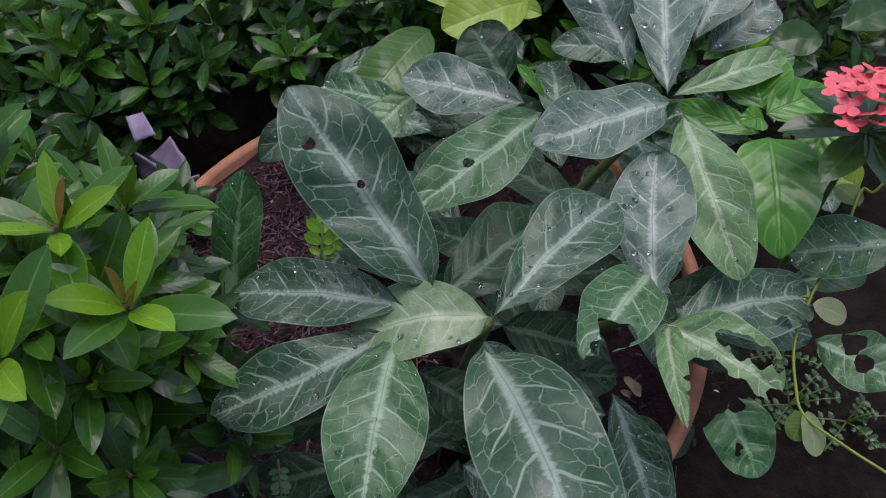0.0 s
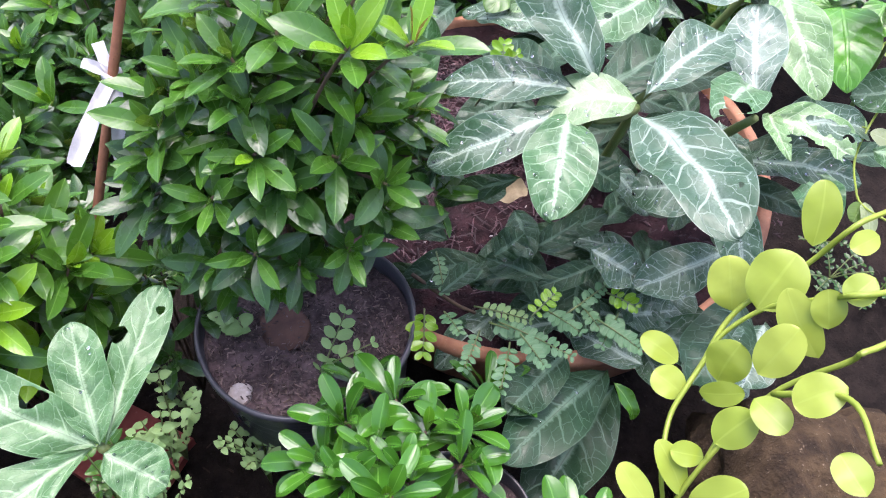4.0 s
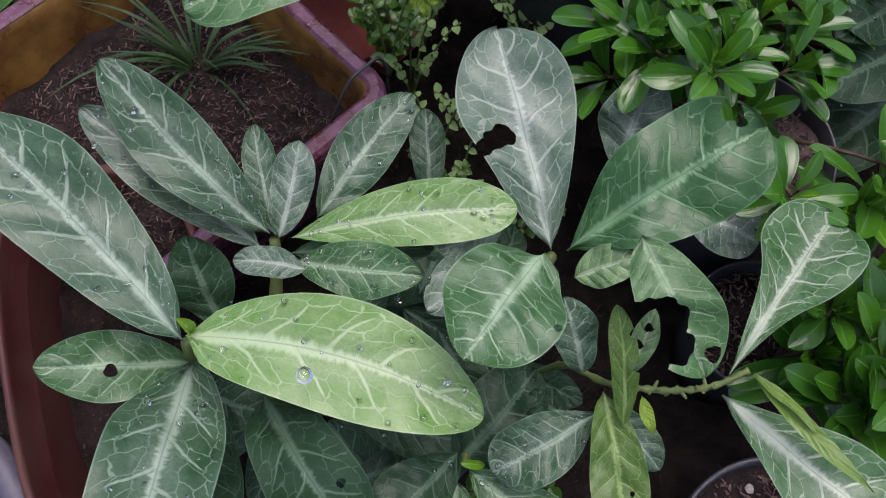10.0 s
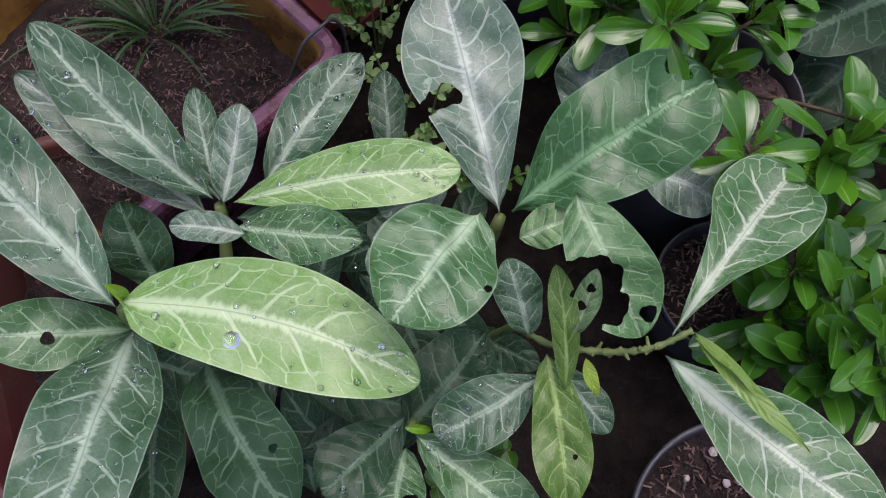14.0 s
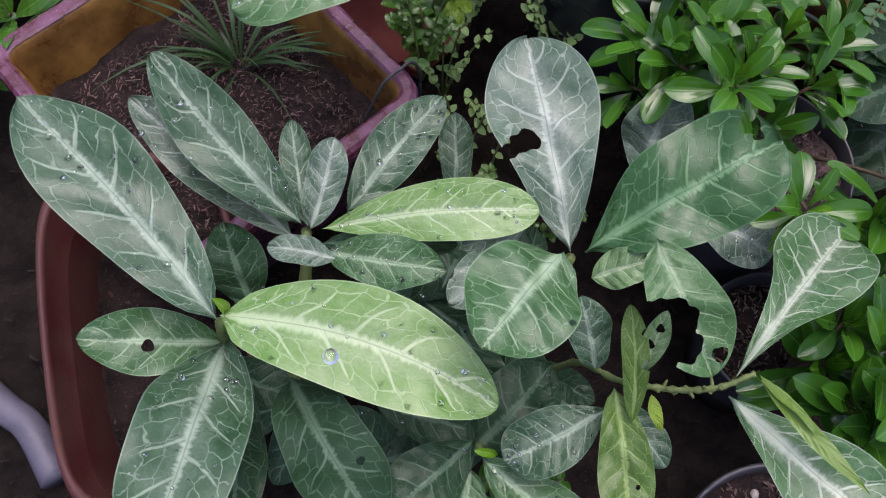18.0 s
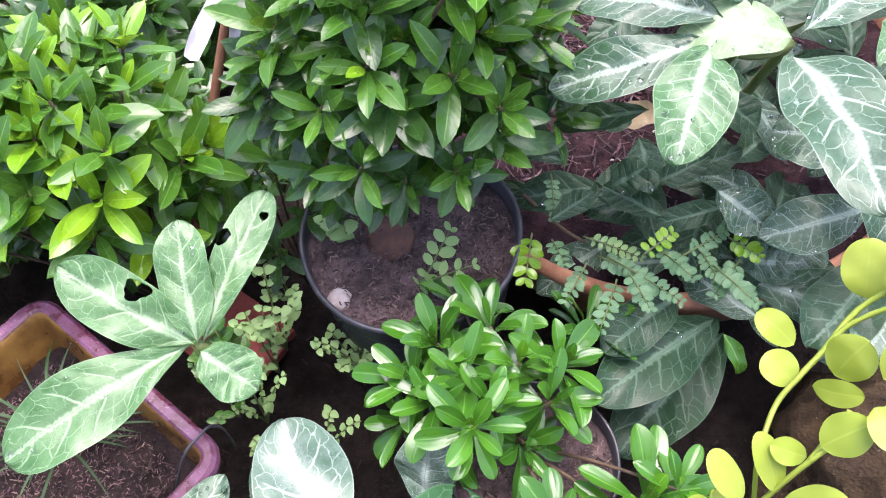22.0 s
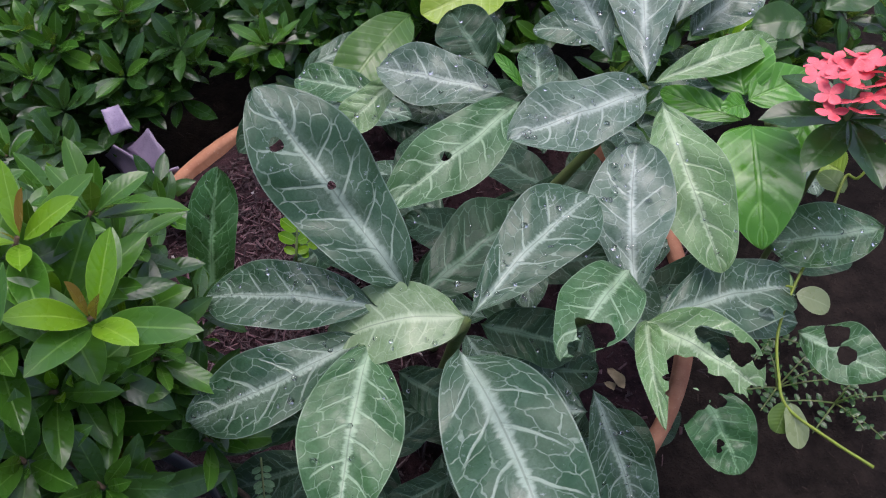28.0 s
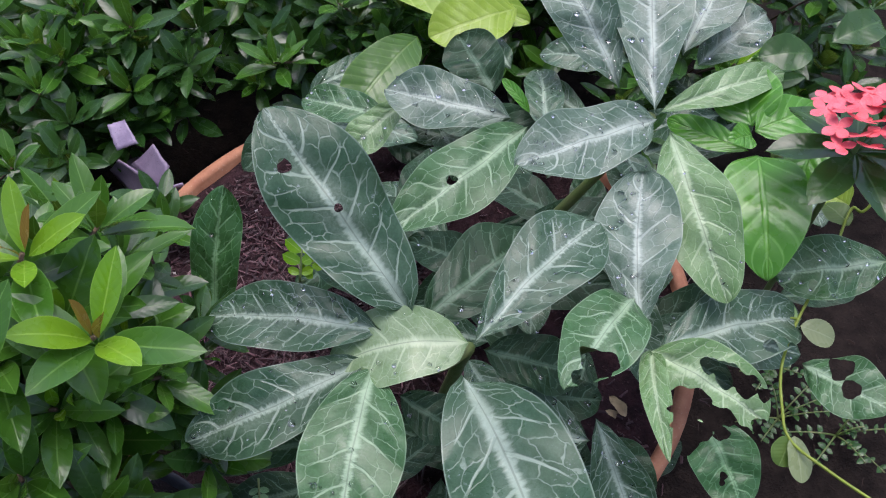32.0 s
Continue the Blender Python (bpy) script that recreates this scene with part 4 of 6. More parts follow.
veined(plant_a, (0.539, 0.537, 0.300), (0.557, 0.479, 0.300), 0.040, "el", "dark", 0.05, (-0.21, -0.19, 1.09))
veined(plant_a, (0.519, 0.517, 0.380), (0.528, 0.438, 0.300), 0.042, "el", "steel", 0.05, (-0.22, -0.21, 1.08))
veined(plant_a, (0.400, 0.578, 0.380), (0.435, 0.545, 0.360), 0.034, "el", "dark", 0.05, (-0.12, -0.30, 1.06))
veined(plant_a, (0.482, 0.529, 0.240), (0.442, 0.627, 0.190), 0.033, "el", "steel", 0.05, (-0.15, -0.28, 1.07))
veined(plant_a, (0.462, 0.500, 0.170), (0.587, 0.428, 0.170), 0.063, "el", "steel", 0.05, (-0.20, -0.18, 1.09))
veined(plant_a, (0.459, 0.457, 0.170), (0.405, 0.524, 0.160), 0.046, "el", "steel", 0.05, (-0.13, -0.20, 1.10))
veined(plant_a, (0.450, 0.518, 0.180), (0.519, 0.506, 0.180), 0.047, "el", "steel", 0.05, (-0.17, -0.22, 1.09), holes=((0.60, -0.57, 0.0055),))
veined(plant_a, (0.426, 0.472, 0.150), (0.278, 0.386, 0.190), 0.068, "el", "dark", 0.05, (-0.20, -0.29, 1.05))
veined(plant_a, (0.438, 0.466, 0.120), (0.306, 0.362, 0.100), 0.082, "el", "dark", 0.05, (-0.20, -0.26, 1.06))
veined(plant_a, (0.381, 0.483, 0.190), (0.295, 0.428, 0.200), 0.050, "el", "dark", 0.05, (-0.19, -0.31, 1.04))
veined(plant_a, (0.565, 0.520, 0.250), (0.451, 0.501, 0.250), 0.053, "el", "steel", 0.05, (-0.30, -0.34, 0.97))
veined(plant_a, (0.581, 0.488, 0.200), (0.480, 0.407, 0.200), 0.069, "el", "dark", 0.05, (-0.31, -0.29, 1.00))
veined(plant_a, (0.590, 0.455, 0.200), (0.527, 0.390, 0.200), 0.057, "el", "steel", 0.05, (-0.33, -0.27, 0.99))
veined(plant_a, (0.421, 0.548, 0.270), (0.463, 0.510, 0.250), 0.045, "el", "steel", 0.05, (-0.26, -0.36, 0.98))
veined(plant_a, (0.512, 0.508, 0.370), (0.450, 0.547, 0.350), 0.059, "el", "steel", 0.06, (-0.29, -0.37, 0.95))
veined(plant_a, (0.603, 0.919, 0.300), (0.591, 0.992, 0.320), 0.064, "el", "dark", 0.05, (-0.19, -0.46, 0.92))
veined(plant_a, (0.372, 0.683, 0.400), (0.369, 0.749, 0.380), 0.026, "el", "dark", 0.05, (-0.04, -0.40, 1.01))
veined(plant_a, (0.295, 0.599, 0.330), (0.346, 0.604, 0.320), 0.027, "el", "dark", 0.05, (-0.02, -0.32, 1.07))
veined(plant_a, (0.289, 0.603, 0.280), (0.226, 0.673, 0.240), 0.036, "el", "dark", 0.05, (-0.11, -0.42, 0.98))
veined(plant_a, (0.220, 0.675, 0.240), (0.270, 0.645, 0.240), 0.037, "el", "dark", 0.05, (-0.10, -0.42, 0.98))
veined(plant_a, (0.330, 0.580, 0.250), (0.364, 0.585, 0.270), 0.036, "el", "dark", 0.05, (-0.18, -0.39, 0.99))
veined(plant_a, (0.431, 0.539, 0.200), (0.484, 0.592, 0.200), 0.035, "el", "dark", 0.05, (-0.24, -0.35, 1.00))
veined(plant_a, (0.477, 0.518, 0.180), (0.548, 0.524, 0.180), 0.056, "el", "steel", 0.05, (-0.27, -0.31, 1.00), holes=((0.39, 0.05, 0.0052),))
veined(plant_a, (0.528, 0.479, 0.150), (0.596, 0.462, 0.150), 0.060, "el", "steel", 0.05, (-0.30, -0.27, 1.01))
veined(plant_a, (0.523, 0.424, 0.120), (0.587, 0.453, 0.120), 0.061, "el", "silver", 0.05, (-0.29, -0.25, 1.02))
veined(plant_b, (-0.173, 0.144, 0.300), (-0.308, 0.269, 0.337), 0.062, "el", "slate", 0.03, (0.24, -0.24, 1.06))
veined(plant_b, (-0.172, 0.147, 0.300), (-0.003, 0.103, 0.292), 0.065, "wide", "pale", 0.06, (0.07, -0.16, 1.13), bend=-.06)
veined(plant_b, (-0.179, 0.144, 0.250), (-0.259, 0.130, 0.290), 0.041, "el", "green", 0.06, (0.21, -0.16, 1.10), holes=((0.55, -0.13, 0.0039),))
veined(plant_b, (-0.180, 0.144, 0.250), (-0.181, 0.008, 0.330), 0.068, "el", "slate", 0.05, (0.23, -0.10, 1.10))
veined(plant_b, (-0.163, 0.168, 0.250), (-0.179, 0.208, 0.302), 0.037, "el", "dark", 0.04, (0.15, -0.21, 1.09))
veined(plant_b, (-0.139, 0.231, 0.250), (-0.236, 0.313, 0.327), 0.046, "el", "slate", 0.03, (0.16, -0.29, 1.06))
veined(plant_b, (-0.148, 0.229, 0.232), (-0.257, 0.297, 0.296), 0.040, "el", "silver", 0.03, (0.17, -0.28, 1.06))
veined(plant_b, (-0.136, 0.232, 0.245), (-0.151, 0.299, 0.275), 0.023, "el", "slate", 0.03, (0.12, -0.28, 1.07))
veined(plant_b, (-0.134, 0.230, 0.245), (-0.120, 0.287, 0.275), 0.029, "el", "silver", 0.03, (0.10, -0.28, 1.08))
veined(plant_b, (-0.124, 0.224, 0.260), (0.021, 0.236, 0.283), 0.043, "ob", "pale", 0.06, (0.02, -0.26, 1.10))
veined(plant_b, (-0.113, 0.256, 0.220), (-0.048, 0.347, 0.240), 0.042, "el", "slate", 0.04, (0.05, -0.30, 1.07))
veined(plant_b, (-0.109, 0.195, 0.280), (-0.152, 0.197, 0.290), 0.020, "el", "silver", 0.05, (0.11, -0.23, 1.10))
veined(plant_b, (-0.120, 0.208, 0.260), (-0.038, 0.190, 0.284), 0.036, "el", "green", 0.06, (0.05, -0.23, 1.11))
veined(plant_b, (-0.126, 0.222, 0.240), (-0.031, 0.222, 0.250), 0.025, "el", "dark", 0.06, (0.05, -0.24, 1.10))
veined(plant_b, (0.046, 0.220, 0.253), (0.011, 0.372, 0.282), 0.076, "ob", "silver", 0.04, (-0.06, -0.31, 1.07), holes=((0.51, -0.39, 0.0086), (0.49, -0.62, 0.0074), (0.46, -0.81, 0.0057),))
veined(plant_b, (0.052, 0.211, 0.275), (0.166, 0.270, 0.330), 0.077, "ob", "deep", 0.05, (-0.16, -0.27, 1.07), holes=((0.91, -0.45, 0.0065), (0.92, -0.23, 0.0034),))
veined(plant_b, (0.030, 0.189, 0.325), (-0.017, 0.120, 0.349), 0.064, "round", "green", 0.05, (-0.05, -0.21, 1.11), holes=((0.51, -0.91, 0.0023),))
veined(plant_b, (0.013, 0.216, 0.250), (-0.035, 0.173, 0.270), 0.037, "el", "silver", 0.06, (-0.02, -0.22, 1.11), holes=((0.85, 0.94, 0.0046),))
veined(plant_b, (0.013, 0.233, 0.260), (-0.029, 0.212, 0.270), 0.024, "el", "silver", 0.06, (-0.03, -0.25, 1.10), holes=((0.12, -1.38, 0.0047),))
veined(plant_b, (0.057, 0.195, 0.270), (0.091, 0.201, 0.290), 0.027, "el", "palegreen", 0.06, (-0.12, -0.23, 1.10))
veined(plant_b, (0.079, 0.189, 0.352), (0.112, 0.118, 0.330), 0.045, "el", "fresh", 0.12, (-0.16, -0.20, 1.10), holes=((0.58, 0.29, 0.0108), (0.75, 0.33, 0.0087), (0.88, -0.34, 0.0044), (0.48, 0.23, 0.0061), (0.50, 0.76, 0.0114), (0.70, 0.83, 0.0114),))
veined(plant_b, (0.138, 0.128, 0.295), (0.240, 0.249, 0.245), 0.063, "spade", "cream", 0.05, (-0.24, -0.20, 1.07))
veined(plant_b, (0.134, 0.117, 0.290), (0.232, 0.025, 0.300), 0.054, "ob", "cream", 0.05, (-0.24, -0.09, 1.10))
veined(plant_b, (0.144, 0.124, 0.315), (0.188, 0.058, 0.335), 0.0105, "lance", "bud", 0.03, (-0.23, -0.13, 1.09))
veined(plant_b, (0.143, 0.122, 0.314), (0.166, 0.088, 0.331), 0.0085, "lance", "bud", 0.05, (0.35, 0.20, 1.0))
veined(plant_b, (0.092, 0.120, 0.272), (0.100, 0.099, 0.262), 0.008, "lance", "yellow", 0.10, (-0.12, -0.13, 1.13))
veined(plant_b, (0.070, 0.123, 0.270), (0.080, 0.038, 0.250), 0.034, "el", "olive", 0.06, (-0.10, -0.10, 1.13), holes=((0.68, -0.38, 0.0017),))
veined(plant_b, (0.070, 0.115, 0.250), (0.005, 0.080, 0.240), 0.043, "ob", "slate", 0.06, (-0.05, -0.12, 1.14))
veined(plant_b, (-0.013, 0.096, 0.220), (-0.062, 0.047, 0.240), 0.045, "ob", "dark", 0.06, (0.05, -0.09, 1.14))
veined(plant_b, (-0.008, 0.084, 0.220), (0.074, 0.018, 0.220), 0.041, "el", "green", 0.05, (-0.04, -0.06, 1.15))
veined(plant_b, (-0.135, 0.125, 0.250), (-0.064, 0.027, 0.320), 0.052, "el", "dark", 0.05, (0.13, -0.10, 1.13), holes=((0.68, -0.45, 0.0029),))
veined(plant_b, (-0.179, 0.130, 0.200), (-0.156, 0.027, 0.250), 0.040, "el", "dark", 0.05, (0.20, -0.09, 1.11))
veined(plant_b, (0.080, 0.102, 0.270), (0.073, 0.164, 0.310), 0.017, "el", "olive", 0.05, (-0.10, -0.18, 1.12), holes=((0.77, 0.92, 0.0032), (0.51, 0.77, 0.0029),))
veined(plant_b, (0.086, 0.133, 0.270), (0.097, 0.165, 0.300), 0.015, "el", "palegreen", 0.05, (-0.12, -0.19, 1.11), holes=((0.47, -0.33, 0.0030), (0.74, 0.01, 0.0026),))
veined(plant_b, (0.149, 0.272, 0.210), (0.206, 0.249, 0.200), 0.047, "el", "silver", 0.06, (-0.18, -0.27, 1.06))
veined(plant_b, (0.114, 0.317, 0.180), (0.130, 0.365, 0.240), 0.052, "el", "silver", 0.06, (-0.14, -0.32, 1.05), holes=((0.53, -1.30, 0.0056),))
veined(plant_b, (-0.016, 0.089, 0.200), (0.037, 0.149, 0.220), 0.055, "el", "dark", 0.05, (-0.01, -0.14, 1.13))
veined(plant_b, (-0.083, 0.122, 0.200), (-0.005, 0.104, 0.200), 0.035, "el", "dark", 0.05, (0.05, -0.13, 1.13))
veined(plant_b, (0.062, 0.139, 0.250), (0.048, 0.178, 0.280), 0.029, "el", "slate", 0.05, (-0.07, -0.20, 1.11))
veined(plant_b, (0.079, 0.126, 0.230), (0.113, 0.084, 0.220), 0.026, "el", "slate", 0.05, (-0.11, -0.13, 1.13))
veined(plant_b, (-0.014, 0.077, 0.210), (-0.022, 0.031, 0.210), 0.034, "el", "green", 0.05, (0.02, -0.06, 1.15), holes=((0.71, -0.49, 0.0057),))
veined(plant_b, (-0.199, 0.141, 0.200), (-0.140, 0.122, 0.200), 0.035, "el", "dark", 0.05, (0.19, -0.14, 1.11))
veined(plant_b, (0.055, 0.118, 0.220), (0.031, 0.132, 0.220), 0.022, "el", "dark", 0.05, (-0.05, -0.15, 1.13))
veined(plant_b, (-0.033, 0.317, 0.120), (-0.038, 0.389, 0.150), 0.030, "el", "slate", 0.05, (0.00, -0.30, 1.07))
veined(plant_c, (-0.048, 0.423, 0.335), (-0.140, 0.479, 0.385), 0.054, "el", "fresh", 0.06, (0.12, -0.41, 0.99), holes=((0.50, 0.60, 0.0092), (0.44, 0.72, 0.0052),))
veined(plant_c, (-0.045, 0.423, 0.335), (-0.050, 0.509, 0.384), 0.044, "el", "fresh", 0.05, (0.07, -0.42, 0.99))
veined(plant_c, (-0.041, 0.423, 0.335), (0.019, 0.536, 0.370), 0.039, "ob", "fresh", 0.05, (0.04, -0.43, 0.99), holes=((0.63, -0.93, 0.0075), (0.84, 0.35, 0.0038),))
veined(plant_c, (-0.051, 0.423, 0.335), (-0.188, 0.348, 0.330), 0.062, "ob", "fresh", 0.06, (0.14, -0.35, 1.03))
veined(plant_c, (-0.043, 0.416, 0.335), (-0.001, 0.384, 0.320), 0.044, "round", "fresh", 0.06, (0.05, -0.37, 1.03))


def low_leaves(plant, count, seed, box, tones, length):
    """Lower leaves that fill the gaps below the upper ones, their shade mostly painted."""
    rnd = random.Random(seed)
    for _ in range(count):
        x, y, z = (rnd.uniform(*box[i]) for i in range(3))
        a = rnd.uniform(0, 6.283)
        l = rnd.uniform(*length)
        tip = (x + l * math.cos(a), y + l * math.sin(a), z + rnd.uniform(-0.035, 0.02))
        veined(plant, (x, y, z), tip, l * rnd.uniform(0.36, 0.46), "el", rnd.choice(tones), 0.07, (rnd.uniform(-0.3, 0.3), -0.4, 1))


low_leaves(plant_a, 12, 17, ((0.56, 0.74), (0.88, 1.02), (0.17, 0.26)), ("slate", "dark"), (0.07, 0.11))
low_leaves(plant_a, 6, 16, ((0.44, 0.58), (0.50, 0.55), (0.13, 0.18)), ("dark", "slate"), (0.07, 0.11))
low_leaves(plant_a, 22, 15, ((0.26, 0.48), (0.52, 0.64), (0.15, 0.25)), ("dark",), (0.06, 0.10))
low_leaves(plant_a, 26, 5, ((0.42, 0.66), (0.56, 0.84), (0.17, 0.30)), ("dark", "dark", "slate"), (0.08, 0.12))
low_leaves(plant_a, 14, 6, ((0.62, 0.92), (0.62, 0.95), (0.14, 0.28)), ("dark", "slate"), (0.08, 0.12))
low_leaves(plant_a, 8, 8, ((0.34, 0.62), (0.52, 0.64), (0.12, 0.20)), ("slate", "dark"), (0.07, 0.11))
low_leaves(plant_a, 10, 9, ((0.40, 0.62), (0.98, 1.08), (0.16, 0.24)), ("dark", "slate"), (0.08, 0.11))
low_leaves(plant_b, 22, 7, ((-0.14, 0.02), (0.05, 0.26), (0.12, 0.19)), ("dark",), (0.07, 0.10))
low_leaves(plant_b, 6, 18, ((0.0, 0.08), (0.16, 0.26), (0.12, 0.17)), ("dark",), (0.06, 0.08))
hub_a1, hub_a2, hub_a3 = (0.446, 0.566, 0.437), (0.651, 0.714, 0.437), (0.561, 0.548, 0.412)
stem(plant_a, bez((0.44, 0.66, 0.13), (0.46, 0.63, 0.3), hub_a1), 0.006, 0.0042)
stem(plant_a, bez((0.52, 0.80, 0.13), (0.60, 0.74, 0.3), hub_a2), 0.006, 0.0042)
stem(plant_a, bez((0.50, 0.68, 0.13), (0.55, 0.62, 0.3), hub_a3), 0.006, 0.0042)
stem(plant_a, bez((0.47, 0.72, 0.13), (0.42, 0.65, 0.3), (0.405, 0.566, 0.435)), 0.005, 0.003)
stem(plant_a, bez((0.447, 0.567, 0.435), (0.428, 0.557, 0.430), (0.404, 0.562, 0.435)), 0.0032, 0.0026)
hub_b1, hub_b2, hub_b3 = (-0.175, 0.147, 0.285), (-0.138, 0.232, 0.238), (0.047, 0.219, 0.245)
stem(plant_b, bez((-0.19, 0.13, 0.098), (-0.185, 0.15, 0.22), hub_b1), 0.006, 0.004)
stem(plant_b, bez((-0.16, 0.13, 0.098), (-0.14, 0.22, 0.19), hub_b2), 0.006, 0.004)
stem(plant_b, bez((0.0, 0.16, -0.004), (0.04, 0.22, 0.17), hub_b3), 0.006, 0.004)
shoot = smooth_line([(0.0, 0.13, -0.004), (0.044, 0.153, 0.200), (0.075, 0.129, 0.265), (0.104, 0.122, 0.278), (0.128, 0.122, 0.288), (0.149, 0.130, 0.295)], 9)
stem(plant_b, shoot, 0.0024, 0.0019, STALK, "stem", 0.28)
for i in range(15):
    # stubs of shed leaf stalks along the bare shoot
    at = shoot[19 + i * 18 // 14]
    out = Vector((0.7 * math.sin(i * 1.7), math.cos(i * 2.4), 0.3 + math.sin(i * 2.4))).normalized()
    stem(plant_b, [at, at + out * 0.0026, at + out * (0.0034 + 0.0012 * (i * 7 % 4))], 0.0013, 0.0009, STALK, "leaf_stub", 0.2)
stem(plant_b, bez((-0.02, 0.11, -0.004), (0.0, 0.12, 0.15), (-0.011, 0.089, 0.215)), 0.005, 0.0035)
stem(plant_c, bez((-0.059, 0.501, 0.150), (-0.044, 0.452, 0.250), (-0.045, 0.424, 0.330)), 0.006, 0.0045)

# ---- shrubs ----
def shrub(name, root, label, spots, rnd_seed, size, category="shrub", kinds=KINDS, fill=(), group="", tiers=3, twigs=True, rise=None, fork=None):
    ob = thing(name, root, label, category, group)
    rnd = random.Random(rnd_seed)
    for at, aim, tones in spots:
        grow = 1.0 if rise is None else 0.72 + 0.28 * max(0.0, min(1.0, (at.z - rise[0]) / (rise[1] - rise[0])))
        whorl(ob, at, aim, size * grow * rnd.uniform(0.85, 1.15), tones, rnd, kinds, tiers)
        if twigs:
            twig_to(ob, fork or root, at)
    if fork:
        stem(ob, bez(root, (Vector(root) + Vector(fork)) / 2 + Vector((0.012, 0, 0)), fork), 0.008, 0.005, WOODY, "trunk")
    items = []
    for at, aim, tones in fill:
        whorl(ob, at, aim, size * rnd.uniform(0.8, 1.1), tones, rnd, kinds, tiers, items)
    if items:
        joined_leaves("foliage", ob, items)
    return ob


def dome(center, rx, ry, rz, count, rnd, low=0.0, shell=0.75):
    out = []
    for i in range(count):
        z = low + (1 - low) * (i + 0.5) / count
        a = i * 2.39996 + rnd.uniform(-0.3, 0.3)
        r = math.sqrt(max(1 - z * z, 0.0))
        k = rnd.uniform(shell, 1.05)
        d = Vector((r * math.cos(a), r * math.sin(a), z))
        out.append((Vector(center) + Vector((d.x * rx * k, d.y * ry * k, d.z * rz * k)), (d.x * 0.65, d.y * 0.65 - 0.1, d.z * 0.65 + 0.6)))
    return out


rnd = random.Random(77)
YT, MT, DT, BT = ("young", "mid", "mid"), ("mid", "mid", "mature"), ("mature", "mature", "mature"), ("bronze", "young", "mid")
tips = [((0.128, 0.673, 0.555), (-0.2, -0.1, 1), BT), ((0.194, 0.545, 0.571), (0, -0.25, 1), ("young", "young", "mid")), ((0.220, 0.636, 0.550), (0.1, -0.1, 1), BT),
        ((0.249, 0.579, 0.539), (0.2, -0.1, 1), BT), ((0.089, 0.635, 0.500), (-0.2, -0.3, 1), YT), ((0.084, 0.635, 0.500), (-0.3, -0.2, 1), YT),
        ((0.165, 0.710, 0.540), (0, 0, 1), YT)]
tips += [((0.042, 0.607, 0.440), (-0.3, -0.4, 1), YT), ((0.081, 0.603, 0.330), (-0.1, -0.7, 0.7), ("mid", "mid", "mid")),
        ((0.162, 0.575, 0.330), (0.1, -0.7, 0.7), ("mid", "mid", "mid")), ((0.081, 0.592, 0.350), (-0.1, -0.6, 0.8), YT), ((0.072, 0.618, 0.460), (-0.1, -0.5, 0.9), YT),
        ((0.126, 0.593, 0.280), (0.1, -0.7, 0.6), MT), ((0.071, 0.598, 0.280), (-0.1, -0.7, 0.6), MT), ((0.169, 0.588, 0.290), (0.3, -0.7, 0.6), YT), ((0.112, 0.572, 0.290), (0, -0.8, 0.5), MT), ((0.205, 0.595, 0.360), (0.5, -0.4, 0.7), BT)]
tips += [((0.162, 0.616, 0.430), (0.2, -0.5, 0.8), MT), ((0.116, 0.605, 0.400), (0, -0.6, 0.8), MT), ((0.067, 0.634, 0.420), (-0.2, -0.6, 0.8), MT), ((0.210, 0.600, 0.450), (0.4, -0.3, 0.8), YT), ((0.174, 0.595, 0.380), (0.3, -0.6, 0.7), MT), ((0.036, 0.627, 0.360), (-0.3, -0.6, 0.7), MT)]
# low whorls take darker mature tones to imitate shade under the crown
body_tips = [(p, d, rnd.choice((MT, YT, ("mid", "mid", "mid")) if p.z > 0.43 else (MT, DT, MT, DT, ("mid", "mature", "mature")))) for p, d in dome((0.15, 0.650, 0.37), 0.14, 0.13, 0.165, 72, rnd, -0.12)]
inner = [(p, d, rnd.choice((DT, MT, MT))) for p, d in dome((0.14, 0.665, 0.37), 0.135, 0.12, 0.15, 50, rnd, -0.25, 0.5)]
shrub("ixora_shrub", (0.132, 0.640, 0.19), "bushy green shrub with yellow-green shoots in a black pot", [(Vector(a), b, c) for a, b, c in tips] + body_tips, 1, 0.051, rise=(0.36, 0.54), fork=(0.14, 0.64, 0.36), fill=inner, group="garden shrubs")

body_tips = [(p, d, rnd.choice((YT, YT, ("mid", "mid", "mid"), ("young", "young", "mid"), ("young", "young", "young")))) for p, d in dome((-0.19, 0.675, 0.21), 0.135, 0.12, 0.21, 54, rnd, -0.1) if p.y > 0.60 or p.z > 0.27]
inner = [(p, d, rnd.choice((MT, MT, ("mid", "mid", "mid")))) for p, d in dome((-0.19, 0.69, 0.18), 0.12, 0.10, 0.2, 44, rnd, -0.3, 0.5) if p.y > 0.63 or p.z > 0.27]
shrub("ixora_shrub", (-0.19, 0.66, 0.0), "leafy light green shrub beside a wooden stake", body_tips, 2, 0.056, fill=inner, group="garden shrubs")

body_tips = [(p, d, rnd.choice((MT, DT))) for p, d in dome((-0.01, 0.66, 0.12), 0.06, 0.06, 0.15, 10, rnd, 0.0)]
shrub("ixora_shrub", (-0.01, 0.66, 0.0), "small green shrub beside the black pot", body_tips, 3, 0.042, group="garden shrubs")

# glossy low shrub
GM, GY, GD = ("mid", "mid", "mid", "mid"), ("young", "mid", "mid", "mid"), ("mid", "mid", "mature", "mature")
